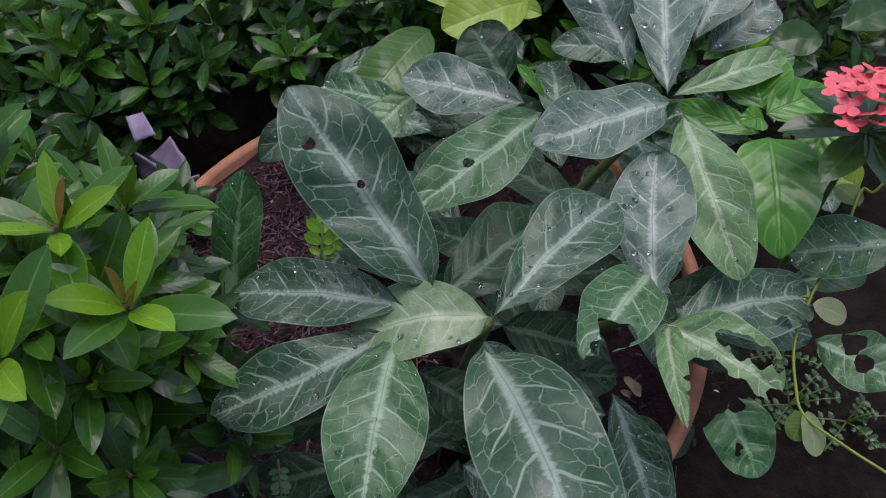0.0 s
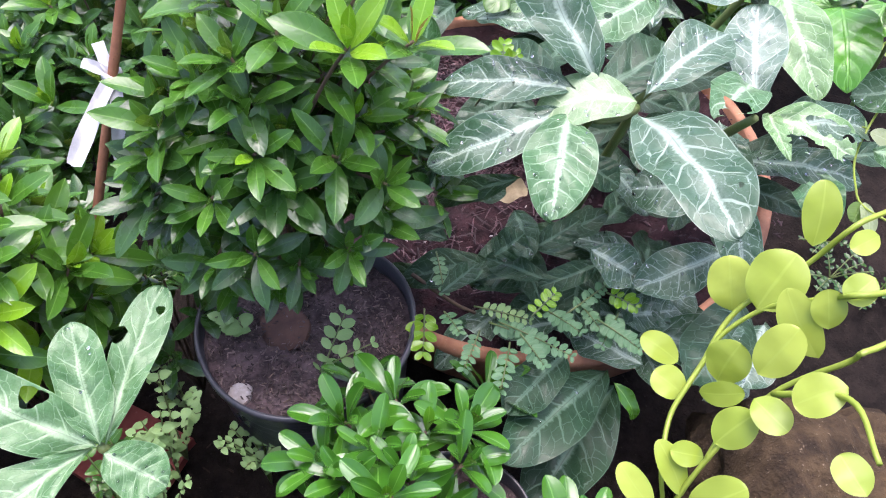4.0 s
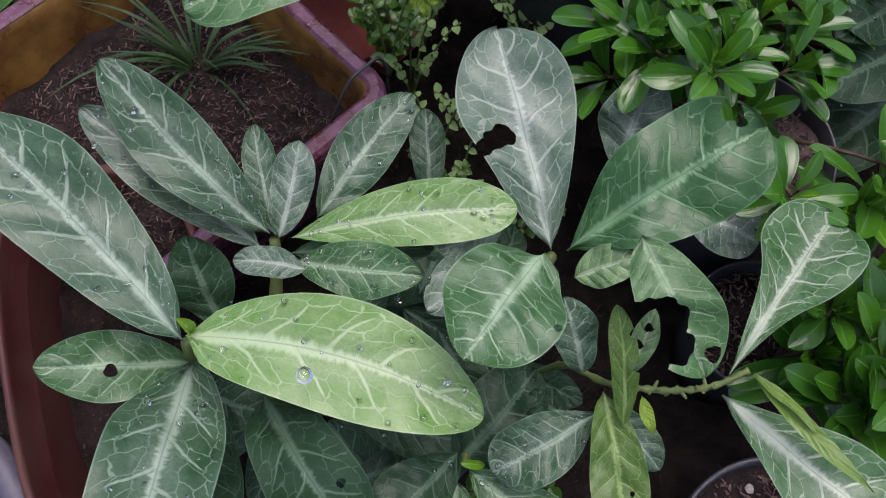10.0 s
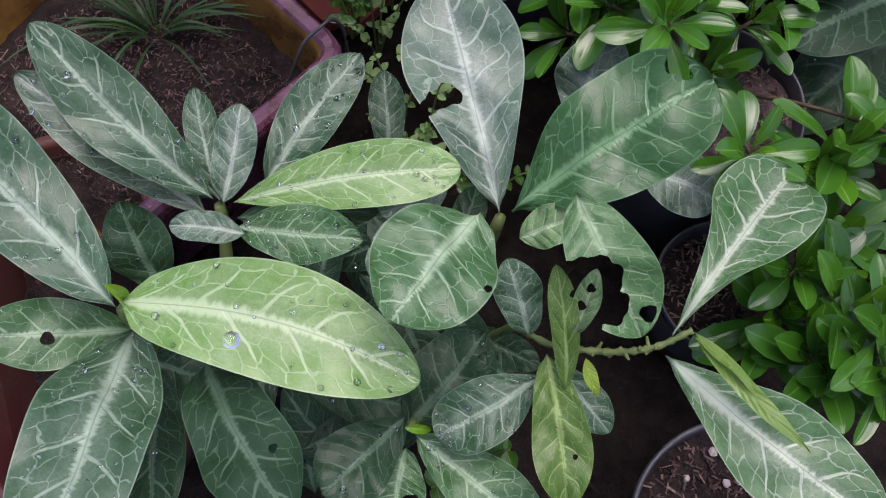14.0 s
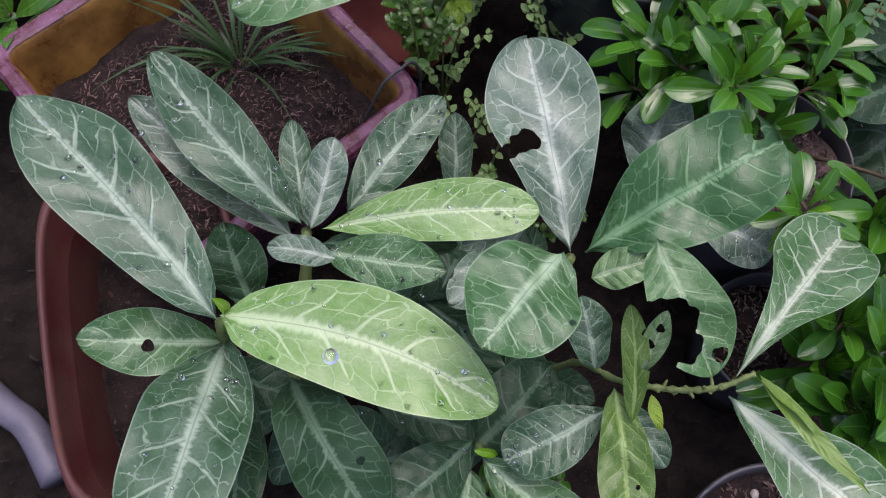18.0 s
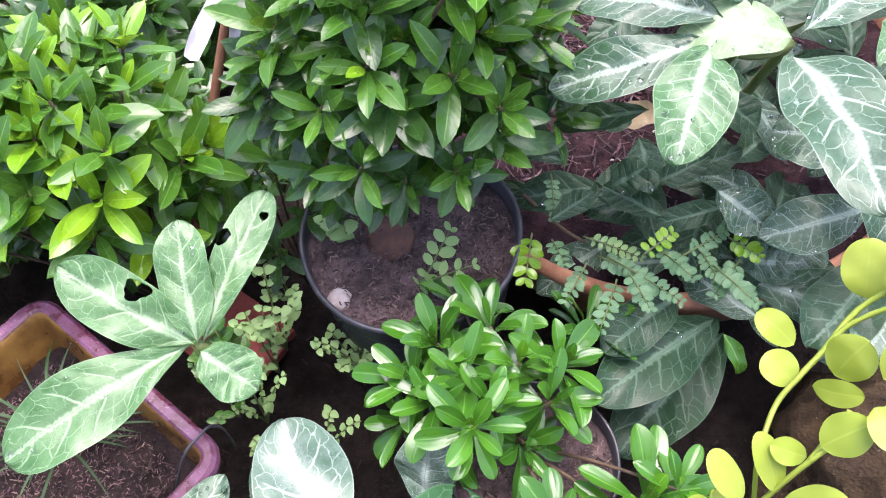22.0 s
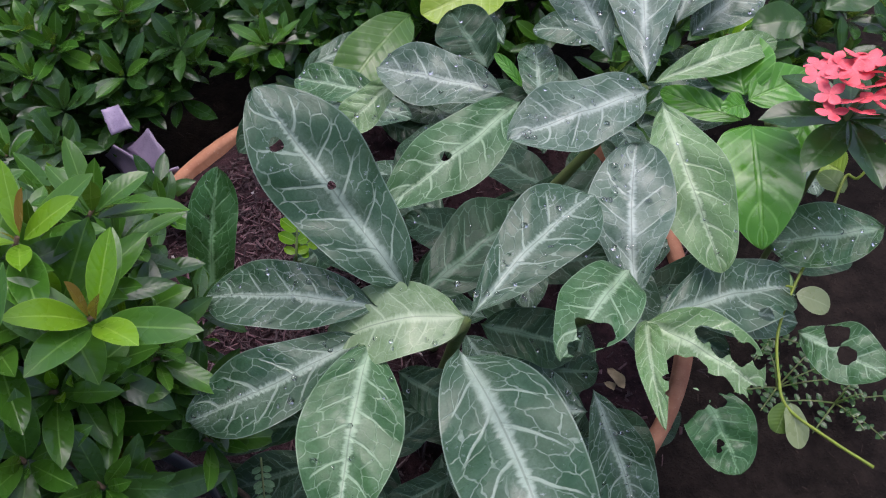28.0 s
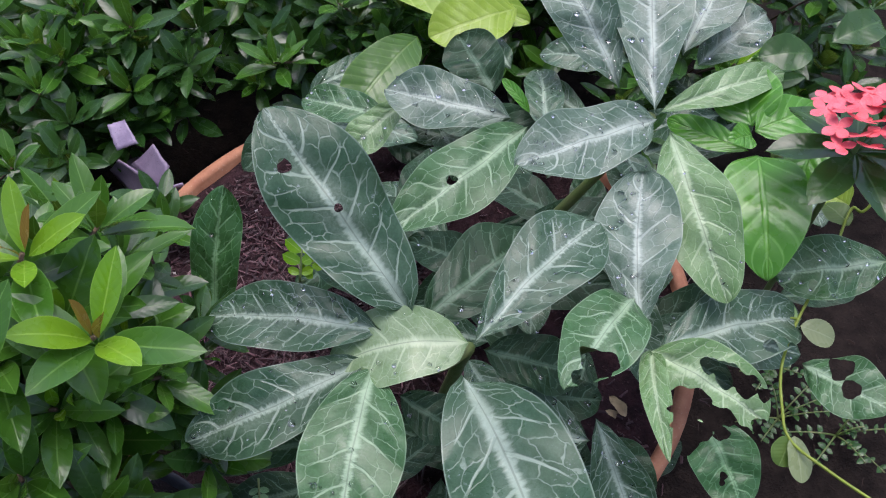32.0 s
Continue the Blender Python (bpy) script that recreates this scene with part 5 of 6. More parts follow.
gl = [((0.161, 0.347, 0.275), (0, -0.3, 1), GY), ((0.142, 0.439, 0.245), (-0.1, 0.1, 1), GM), ((0.192, 0.449, 0.245), (0.1, 0.2, 1), GM), ((0.247, 0.406, 0.240), (0.4, 0.0, 1), GM), ((0.115, 0.411, 0.235), (-0.4, 0.0, 0.9), GM),
      ((0.161, 0.402, 0.250), (-0.1, 0.1, 1), GM), ((0.209, 0.408, 0.250), (0.2, 0.1, 1), GY), ((0.234, 0.375, 0.235), (0.4, -0.2, 0.9), GM), ((0.104, 0.386, 0.205), (-0.5, -0.3, 0.7), GD), ((0.206, 0.351, 0.205), (0.3, -0.6, 0.7), GD),
      ((0.147, 0.357, 0.200), (-0.2, -0.6, 0.7), GD)]
gl += [ ((0.179, 0.371, 0.260), (0.2, 0.0, 1), GM), ((0.133, 0.386, 0.240), (-0.3, -0.1, 1), GM), ((0.287, 0.460, 0.200), (0.5, 0.3, 0.8), GD), ((0.170, 0.492, 0.210), (-0.1, 0.4, 0.9), GD),
      ((0.219, 0.270, 0.235), (0.1, -0.2, 1), GY), ((0.324, 0.288, 0.225), (0.2, -0.1, 1), GY), ((0.282, 0.273, 0.200), (0, -0.3, 1), ("young", "young", "mid", "mid"))]
shrub("glossy_shrub", (0.20, 0.37, 0.15), "low shrub with glossy bright green spoon-shaped leaves", [(Vector(a), b, c) for a, b, c in gl], 5, 0.043, kinds=GLOSSY, group="glossy shrubs", tiers=4)
GK = ("young", "mid", "mature")
gr = [((0.299, 0.289, 0.210), (0.2, 0.1, 1), GY), ((0.262, 0.204, 0.180), (0, -0.2, 1), GK), ((0.289, 0.174, 0.180), (0.3, -0.2, 1), GK),
      ((0.275, 0.150, 0.150), (0, -0.3, 1), GK), ((0.305, 0.145, 0.170), (0.2, -0.3, 1), GK), ((0.259, 0.182, 0.140), (-0.2, -0.3, 1), GK), ((0.301, 0.240, 0.160), (0.1, -0.2, 1), GK), ((0.306, 0.149, 0.200), (0.1, -0.2, 1), GY),
      ((0.268, 0.184, 0.140), (-0.2, -0.2, 1), GK), ((0.280, 0.139, 0.150), (-0.1, -0.3, 1), GK), ((0.314, 0.127, 0.180), (0.1, -0.3, 1), GY), ((0.301, 0.206, 0.160), (0, -0.1, 1), GK),
      ((0.320, 0.139, 0.160), (0, -0.2, 1), GK)]
shrub("glossy_shrub", (0.25, 0.19, 0.09), "shrub with narrow glossy yellow-green leaves", [(Vector(a), b, c) for a, b, c in gr], 6, 0.056, kinds=GLOSSY, group="glossy shrubs")

# dark hedge behind, with a gap between two bushes
gap_at = Vector((0.369, 1.139, 0.200))
for hx, hy, w, d, top, seed, lab in ((-0.05, 1.16, 0.30, 0.22, 0.26, 21, "dense dark green hedge shrub with small leaves"), (0.30, 1.36, 0.26, 0.22, 0.28, 22, "dark green hedge shrub with small pointed leaves"),
                                     (0.62, 1.28, 0.24, 0.18, 0.26, 23, "dark hedge shrub behind the planter"), (-0.35, 0.98, 0.26, 0.22, 0.26, 24, "green hedge shrub behind the square pot"),
                                     (0.06, 1.62, 0.45, 0.22, 0.30, 25, "dark hedge shrub at the back of the bed"), (0.95, 1.12, 0.22, 0.26, 0.30, 26, "green shrub behind the coral flowers"), (-0.62, 0.66, 0.22, 0.24, 0.2, 27, "green shrub beside the square pot"), (0.70, 1.60, 0.45, 0.2, 0.3, 28, "dark hedge shrub at the back of the bed")):
    rr = random.Random(seed)
    spots = []
    for i in range(int(240 * w / 0.3)):
        x, y = rr.uniform(-1, 1), rr.uniform(-1, 1)
        z = top * (1 - 0.35 * (x * x + y * y) / 2) * rr.uniform(0.55, 1.0)
        if 0.18 < hx + x * w < 0.29 and 1.02 < hy + y * d < 1.14:
            continue
        if ((hx + x * w - gap_at.x) / 0.05) ** 2 + ((hy + y * d - gap_at.y) / 0.045) ** 2 < 1 and z > 0.1:
            continue
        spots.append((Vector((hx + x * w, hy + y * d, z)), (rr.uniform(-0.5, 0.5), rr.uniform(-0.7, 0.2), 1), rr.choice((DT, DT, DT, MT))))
    tops = []
    for i in range(14 if seed < 25 else 7):
        x, y = rr.uniform(-0.95, 0.95), rr.uniform(-0.95, 0.6)
        px_, py_ = hx + x * w, hy + y * d
        if not (0.18 < px_ < 0.29 and 1.02 < py_ < 1.14):
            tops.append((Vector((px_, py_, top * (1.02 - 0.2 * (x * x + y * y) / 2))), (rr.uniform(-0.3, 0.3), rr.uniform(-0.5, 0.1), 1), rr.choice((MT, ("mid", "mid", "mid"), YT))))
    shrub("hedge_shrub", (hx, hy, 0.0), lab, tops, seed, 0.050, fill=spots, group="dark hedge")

# ---- broad bright leaves and the coral flower head ----
bush_h = thing("broadleaf_plant", (0.955, 0.853, 0.140), "plant with bright green heart-shaped leaves beside the planter", "plant")
broad(bush_h, (0.711, 0.654, 0.430), (0.675, 0.567, 0.400), 0.064, "ovate", "bright", 0.12, (-0.35, -0.28, 0.97))
broad(bush_h, (0.723, 0.684, 0.430), (0.742, 0.738, 0.440), 0.056, "ovate", "bright", 0.10, (-0.35, -0.35, 0.92))
broad(bush_h, (0.723, 0.678, 0.430), (0.784, 0.682, 0.430), 0.037, "ovate", "bright", 0.10, (-0.37, -0.32, 0.93))
broad(bush_h, (0.714, 0.671, 0.435), (0.690, 0.668, 0.440), 0.022, "heart", "bright", 0.08, (-0.38, -0.35, 0.89))
broad(bush_h, (0.714, 0.668, 0.420), (0.675, 0.725, 0.415), 0.024, "el", "bright", 0.06, (-0.30, -0.40, 0.90))
broad(bush_h, (0.796, 0.684, 0.400), (0.757, 0.650, 0.375), 0.040, "ovate", "bright", 0.10, (-0.37, -0.30, 0.93))
broad(bush_h, (0.826, 0.749, 0.420), (0.780, 0.761, 0.420), 0.034, "el", "mature", 0.08, (-0.38, -0.35, 0.89))
broad(bush_h, (0.870, 0.775, 0.400), (0.930, 0.785, 0.400), 0.036, "el", "mature", 0.08, (-0.38, -0.35, 0.89))
broad(bush_h, (0.537, 1.196, 0.270), (0.693, 1.033, 0.280), 0.062, "el", "yellow", 0.08, (-0.17, -0.48, 0.91))
broad(bush_h, (0.683, 1.050, 0.290), (0.571, 1.035, 0.290), 0.070, "el", "yellow", 0.08, (-0.19, -0.48, 0.91))
broad(bush_h, (0.571, 1.077, 0.260), (0.455, 0.985, 0.245), 0.066, "el", "ribbed", 0.08, (-0.12, -0.48, 0.92))
broad(bush_h, (0.571, 0.765, 0.420), (0.556, 0.790, 0.440), 0.010, "el", "bright", 0.06, (-0.22, -0.42, 0.94))
broad(bush_h, (0.788, 0.619, 0.380), (0.773, 0.643, 0.380), 0.030, "heart", "yellow", 0.08, (-0.38, -0.27, 0.95))
stem(bush_h, bez((0.955, 0.853, 0.140), (0.826, 0.740, 0.300), (0.723, 0.651, 0.430)), 0.004, 0.003)


def flower_head():
    at = Vector((0.745, 0.605, 0.500))
    ob = thing("flower_head", at, "cluster of small coral red four-petalled ixora flowers", "flower")
    rnd = random.Random(9)
    for i in range(28):
        a = i * 2.4
        r = 0.0066 * math.sqrt(i + 0.4)
        c = at + Vector((r * math.cos(a), r * math.sin(a), 0.012 * (1 - (r / 0.035) ** 2) + rnd.uniform(-0.003, 0.003)))
        verts, faces, uvs = [], [], []
        t0 = rnd.uniform(0, 1.57)
        tilt = pose(0, 0, 0, rnd.uniform(-25, 25) - 20, rnd.uniform(-25, 25), 0)
        for k in range(4):
            b = t0 + k * 1.5708
            d = tilt @ Vector((math.cos(b), math.sin(b), 0.12))
            v, f, uv = blade(c, c + d * 0.0112, 0.0078, "small", -0.08, tilt @ Vector((0, 0, 1)), 6, 4, 0.1, 0.0, (), k)
            n = len(verts)
            verts += v
            uvs += uv
            faces += [tuple(n + j for j in g) for g in f]
        part("flower", from_lists("flower", verts, faces, PETAL, uvs), ob)
    stem(ob, bez(at - Vector((0.0, -0.02, 0.30)), at - Vector((0.01, 0, 0.12)), at - Vector((0, 0, 0.004))), 0.003, 0.002)
    for i in range(7):
        a = i * 0.9
        v, f, uv = blade(at - Vector((0, 0, 0.03)), at + Vector((math.cos(a) * 0.06, math.sin(a) * 0.06, -0.035)), 0.026, "small", 0.05, (0, 0, 1), 10, 6, 0.25, 0.3, (), i)
        part("leaf", from_lists("leaf", v, f, LEAFY["mature"], uv), ob)


flower_head()

# ---- stake with ribbon ----
def garden_stake():
    foot, b = Vector((-0.170, 0.628, 0)), Vector((0.056, 0.754, 0.56))
    ob = thing("garden_stake", (foot.x, foot.y, 0), "thin reddish wooden stake tied with white ribbon", "garden stake")
    v, f = tube_lists([foot + (b - foot) * i / 14 for i in range(15)], 0.0052, 0.0044, 8, 0.05)
    part("stick", from_lists("stick", v, f, STAKE), ob)
    k = foot + (b - foot) * (0.441 / 0.56)
    for i, (d, w) in enumerate((((-0.044, -0.075, -0.030), 0.015), ((-0.008, -0.062, -0.045), 0.014), ((-0.022, 0.004, 0.016), 0.011), ((-0.006, 0.022, 0.022), 0.011))):
        v, f, uv = blade(k, k + Vector(d), w, "strip", 0.05, (0.2, -0.6, 1), 16, 6, 0.5, 0.9, (), i + 3)
        part("ribbon", from_lists("ribbon", v, f, RIBBON, uv), ob, "limp white ribbon end")
    v, f = tube_lists([k + Vector((0.007 * math.cos(t), 0.007 * math.sin(t), 0.004 * math.sin(2 * t))) for t in (j * 0.55 for j in range(12))], 0.003, 0.003, 6)
    part("knot", from_lists("knot", v, f, RIBBON), ob, "white ribbon knot")


garden_stake()

# ---- round-leaved vine hanging at the side, with its pot ----
def disc_leaf(parent, at, normal, r, along, tone="round", squeeze=1.0):
    leaf_seed[0] += 1
    at, along = Vector(at), Vector(along)
    v, f, uv = blade(at, at + along.normalized() * r * 2.1, r * 1.9 * squeeze, "round", 0.06, normal, 14, 10, 0.06, 0.25, (), leaf_seed[0])
    return part("leaf", from_lists("leaf", v, f, LEAFY[tone], uv), parent)


def round_vine():
    ob = thing("round_leaf_vine", (0.60, 0.20, 0.25), "trailing vine with round yellow-green leaves on arching stems", "vine")
    lines = ([(0.62, 0.34, 0.3), (0.56, 0.345, 0.5), (0.443, 0.303, 0.583), (0.414, 0.303, 0.551), (0.378, 0.304, 0.513), (0.351, 0.285, 0.496), (0.338, 0.276, 0.489), (0.323, 0.264, 0.48), (0.307, 0.239, 0.475), (0.305, 0.222, 0.453)],
             [(0.6, 0.27, 0.3), (0.53, 0.275, 0.52), (0.413, 0.256, 0.583), (0.403, 0.274, 0.558), (0.388, 0.293, 0.529), (0.367, 0.295, 0.507), (0.351, 0.285, 0.496)],
             [(0.58, 0.22, 0.3), (0.5, 0.245, 0.54), (0.393, 0.227, 0.583), (0.386, 0.23, 0.569), (0.361, 0.24, 0.531), (0.324, 0.227, 0.498), (0.298, 0.214, 0.451)],
             [(0.361, 0.24, 0.531), (0.374, 0.211, 0.569), (0.359, 0.173, 0.583)],
             [(0.301, 0.217, 0.451), (0.306, 0.197, 0.44), (0.314, 0.172, 0.43), (0.33, 0.15, 0.42)],
             [(0.301, 0.189, 0.464), (0.312, 0.211, 0.465), (0.302, 0.217, 0.453)],
             [(0.324, 0.227, 0.498), (0.342, 0.241, 0.509), (0.347, 0.246, 0.512)],
             [(0.301, 0.217, 0.451), (0.285, 0.213, 0.44), (0.272, 0.196, 0.42), (0.275, 0.179, 0.4), (0.283, 0.158, 0.385), (0.294, 0.148, 0.37), (0.314, 0.137, 0.36)],
             [(0.285, 0.213, 0.44), (0.287, 0.228, 0.437), (0.29, 0.234, 0.433)])
    for pts in lines:
        line = smooth_line(pts, 7)
        v, f = tube_lists(line, 0.0019, 0.0015, 6, 0.03)
        part("stem", from_lists("stem", v, f, LEAFY["round"]), ob)
    return ob


vine = round_vine()
disc_leaf(vine, (0.426, 0.316, 0.547), (-0.545, -0.535, 0.788), 0.0192, (0.013, 0.025, 0.029), squeeze=0.6)
disc_leaf(vine, (0.383, 0.311, 0.503), (-0.706, -0.701, 0.936), 0.0169, (0.003, 0.024, 0.026), squeeze=0.9)
disc_leaf(vine, (0.384, 0.296, 0.526), (-0.643, -0.201, 0.798), 0.0189, (0.025, 0.013, 0.027), squeeze=1)
disc_leaf(vine, (0.393, 0.25, 0.538), (-0.561, -0.314, 0.695), 0.0205, (-0.01, 0.033, 0.026), squeeze=0.55)
disc_leaf(vine, (0.397, 0.257, 0.555), (-0.38, -0.391, 0.881), 0.0110, (0.001, 0.014, 0.018), squeeze=0.9)
disc_leaf(vine, (0.363, 0.256, 0.525), (-0.713, -0.269, 0.879), 0.0168, (0.021, 0.007, 0.028), squeeze=0.8)
disc_leaf(vine, (0.379, 0.218, 0.567), (-0.8, -0.17, 0.811), 0.0133, (-0.024, 0.004, -0.014), squeeze=0.9)
disc_leaf(vine, (0.348, 0.301, 0.474), (-0.238, -0.332, 1.013), 0.0138, (-0.019, 0.019, 0.011), squeeze=0.7)
disc_leaf(vine, (0.337, 0.275, 0.481), (-0.273, -0.438, 1.035), 0.0108, (-0.013, 0.018, 0.006), squeeze=1)
disc_leaf(vine, (0.337, 0.265, 0.502), (-0.641, -0.588, 0.777), 0.0132, (0.017, -0.015, 0.016), squeeze=0.6)
disc_leaf(vine, (0.352, 0.27, 0.5), (-0.491, -0.345, 0.795), 0.0140, (0.011, 0.006, 0.026), squeeze=1)
disc_leaf(vine, (0.328, 0.231, 0.507), (-0.498, -0.433, 0.928), 0.0132, (0.021, 0.003, 0.018), squeeze=0.9)
disc_leaf(vine, (0.348, 0.239, 0.534), (-0.285, -0.29, 1.011), 0.0116, (0.007, -0.023, 0.001), squeeze=0.9)
disc_leaf(vine, (0.302, 0.204, 0.495), (-0.154, -0.228, 0.819), 0.0166, (0.025, -0.005, 0.023), squeeze=0.75)
disc_leaf(vine, (0.311, 0.219, 0.474), (-0.163, -0.123, 0.958), 0.0168, (-0.007, 0.028, 0.021), squeeze=0.5)
disc_leaf(vine, (0.326, 0.231, 0.491), (-0.571, -0.184, 0.935), 0.0097, (-0.019, 0.008, 0.004), squeeze=0.8)
disc_leaf(vine, (0.291, 0.217, 0.473), (-0.583, -0.15, 1.118), 0.0144, (-0.009, 0.028, 0.008), squeeze=0.6)
disc_leaf(vine, (0.294, 0.221, 0.459), (-0.211, -0.37, 0.827), 0.0068, (-0.011, 0.006, -0.006), squeeze=0.8)
disc_leaf(vine, (0.294, 0.2, 0.453), (-0.226, -0.101, 0.803), 0.0105, (-0.006, 0.021, 0.005), squeeze=0.8)
disc_leaf(vine, (0.308, 0.207, 0.475), (-0.622, -0.199, 0.882), 0.0107, (0.007, -0.021, 0.003), squeeze=0.6)
disc_leaf(vine, (0.301, 0.2, 0.469), (-0.142, -0.292, 1.125), 0.0123, (0.004, -0.025, 0.007), squeeze=0.5)
disc_leaf(vine, (0.294, 0.168, 0.509), (-0.615, -0.207, 0.789), 0.0103, (0.018, 0.004, 0.011), squeeze=0.8)
disc_leaf(vine, (0.301, 0.159, 0.529), (-0.478, -0.192, 0.822), 0.0113, (0.022, -0.001, 0.01), squeeze=0.8)
disc_leaf(vine, (0.349, 0.163, 0.576), (-0.366, -0.356, 1.029), 0.0101, (-0.001, 0.021, 0.001), squeeze=0.9)
disc_leaf(vine, (0.336, 0.132, 0.572), (-0.596, -0.221, 0.903), 0.0108, (-0.02, 0.01, 0.003), squeeze=1)
disc_leaf(vine, (0.418, 0.265, 0.584), (-0.56, -0.391, 0.791), 0.0093, (-0.017, -0.005, -0.008), squeeze=1)
disc_leaf(vine, (0.438, 0.29, 0.583), (-0.615, -0.483, 0.798), 0.0093, (-0.019, -0.003, -0.002), squeeze=0.8)
disc_leaf(vine, (0.287, 0.231, 0.43), (-0.2, -0.4, 1.0), 0.0096, (-0.018, -0.009, 0.0), squeeze=0.8)
disc_leaf(vine, (0.298, 0.211, 0.43), (-0.2, -0.4, 1.0), 0.0116, (-0.008, -0.023, 0.0), squeeze=0.9)
disc_leaf(vine, (0.318, 0.208, 0.43), (-0.2, -0.4, 1.0), 0.0138, (-0.001, -0.029, 0.0), squeeze=0.6)
disc_leaf(vine, (0.296, 0.148, 0.4), (-0.2, -0.4, 1.0), 0.0128, (0.023, -0.014, 0.0), squeeze=0.6)

# ---- feathery weeds ----
LEAFLET = {t: leaf_kind(t, "wide", 60, 0.01, 0.0062, 6, 4, 0.15) for t in ("dull", "young", "bluish")}


def frond(weed, a, b, pairs, size, tone, face=(0, -0.4, 1)):
    a, b = Vector(a), Vector(b)
    ax = (b - a)
    up = (Vector(face) - ax.normalized() * Vector(face).dot(ax.normalized())).normalized()
    side = ax.normalized().cross(up)
    line = bez(a, (a + b) / 2 + up * ax.length * 0.12, b, 8)
    v, f = tube_lists(line, 0.0011, 0.0006, 5)
    part("stalk", from_lists("stalk", v, f, STEM), weed)
    rnd = random.Random(int(a.x * 1e4))
    for i in range(pairs):
        t = 0.18 + 0.82 * i / max(pairs - 1, 1)
        p = a * (1 - t) ** 2 + ((a + b) / 2 + up * ax.length * 0.12) * 2 * t * (1 - t) + b * t * t
        for s in (-1, 1):
            d = (side * s + ax.normalized() * (0.2 + 0.6 * t + rnd.uniform(-0.2, 0.3)) + up * rnd.uniform(-0.5, 0.35)).normalized()
            y = up.cross(d).normalized()
            z = d.cross(y)
            k = size / 0.01 * rnd.uniform(0.75, 1.15) * (0.8 + 0.4 * math.sin(math.pi * t))
            m = Matrix((d, y, z)).transposed().to_4x4()
            ob = new("leaflet", LEAFLET[tone])
            ob.parent = weed
            ob.matrix_basis = Matrix.Translation(p - weed.location) @ m @ Matrix.Diagonal((k, k, k, 1))


weed_1 = thing("feathery_weed", (0.132, 0.531, 0.192), "small light green weed with paired leaflets in pot soil", "weed", "feathery weeds")
frond(weed_1, (0.134, 0.524, 0.200), (0.168, 0.562, 0.235), 5, 0.0140, "dull")
frond(weed_1, (0.132, 0.526, 0.200), (0.185, 0.520, 0.235), 4, 0.0123, "dull")
frond(weed_1, (0.131, 0.524, 0.200), (0.139, 0.521, 0.220), 2, 0.0128, "dull")
weed_2 = thing("feathery_weed", (0.384, 0.523, 0.140), "feathery grey-green weed with many paired leaflets", "weed", "feathery weeds")
frond(weed_2, (0.299, 0.547, 0.217), (0.349, 0.516, 0.215), 8, 0.0085, "dull")
frond(weed_2, (0.345, 0.505, 0.239), (0.376, 0.523, 0.242), 5, 0.0105, "young")
frond(weed_2, (0.315, 0.516, 0.226), (0.373, 0.462, 0.219), 11, 0.0095, "bluish")
frond(weed_2, (0.319, 0.492, 0.222), (0.292, 0.442, 0.226), 7, 0.0104, "bluish")
frond(weed_2, (0.297, 0.52, 0.211), (0.268, 0.48, 0.215), 7, 0.0092, "bluish")
frond(weed_2, (0.383, 0.504, 0.229), (0.443, 0.533, 0.222), 9, 0.0085, "bluish")
frond(weed_2, (0.433, 0.518, 0.229), (0.454, 0.493, 0.23), 5, 0.011, "young")
frond(weed_2, (0.41, 0.489, 0.23), (0.437, 0.446, 0.229), 9, 0.0104, "bluish")
frond(weed_2, (0.362, 0.516, 0.231), (0.385, 0.475, 0.238), 8, 0.0098, "bluish")
frond(weed_2, (0.25, 0.562, 0.211), (0.236, 0.516, 0.204), 5, 0.0155, "young")
frond(weed_2, (0.265, 0.54, 0.23), (0.27, 0.505, 0.242), 6, 0.0085, "bluish")
frond(weed_2, (0.281, 0.626, 0.218), (0.274, 0.572, 0.219), 8, 0.0088, "bluish")
frond(weed_2, (0.34, 0.569, 0.228), (0.373, 0.589, 0.226), 6, 0.0085, "bluish")
frond(weed_2, (0.307, 0.521, 0.221), (0.347, 0.487, 0.219), 10, 0.0092, "bluish")
frond(weed_2, (0.403, 0.52, 0.221), (0.411, 0.478, 0.225), 7, 0.0092, "bluish")
frond(weed_2, (0.439, 0.497, 0.219), (0.407, 0.465, 0.219), 7, 0.0098, "bluish")
frond(weed_2, (0.329, 0.492, 0.233), (0.341, 0.456, 0.226), 7, 0.0098, "bluish")
weed_3 = thing("feathery_weed", (0.362, 0.752, 0.300), "tiny yellow-green seedling with paired leaflets", "weed", "feathery weeds")
frond(weed_3, (0.357, 0.669, 0.415), (0.366, 0.690, 0.430), 4, 0.0125, "young")
frond(weed_3, (0.359, 0.676, 0.415), (0.375, 0.676, 0.425), 3, 0.009, "young")
stem(weed_3, bez((0.362, 0.752, 0.300), (0.357, 0.707, 0.360), (0.357, 0.669, 0.415)), 0.0012, 0.0009)


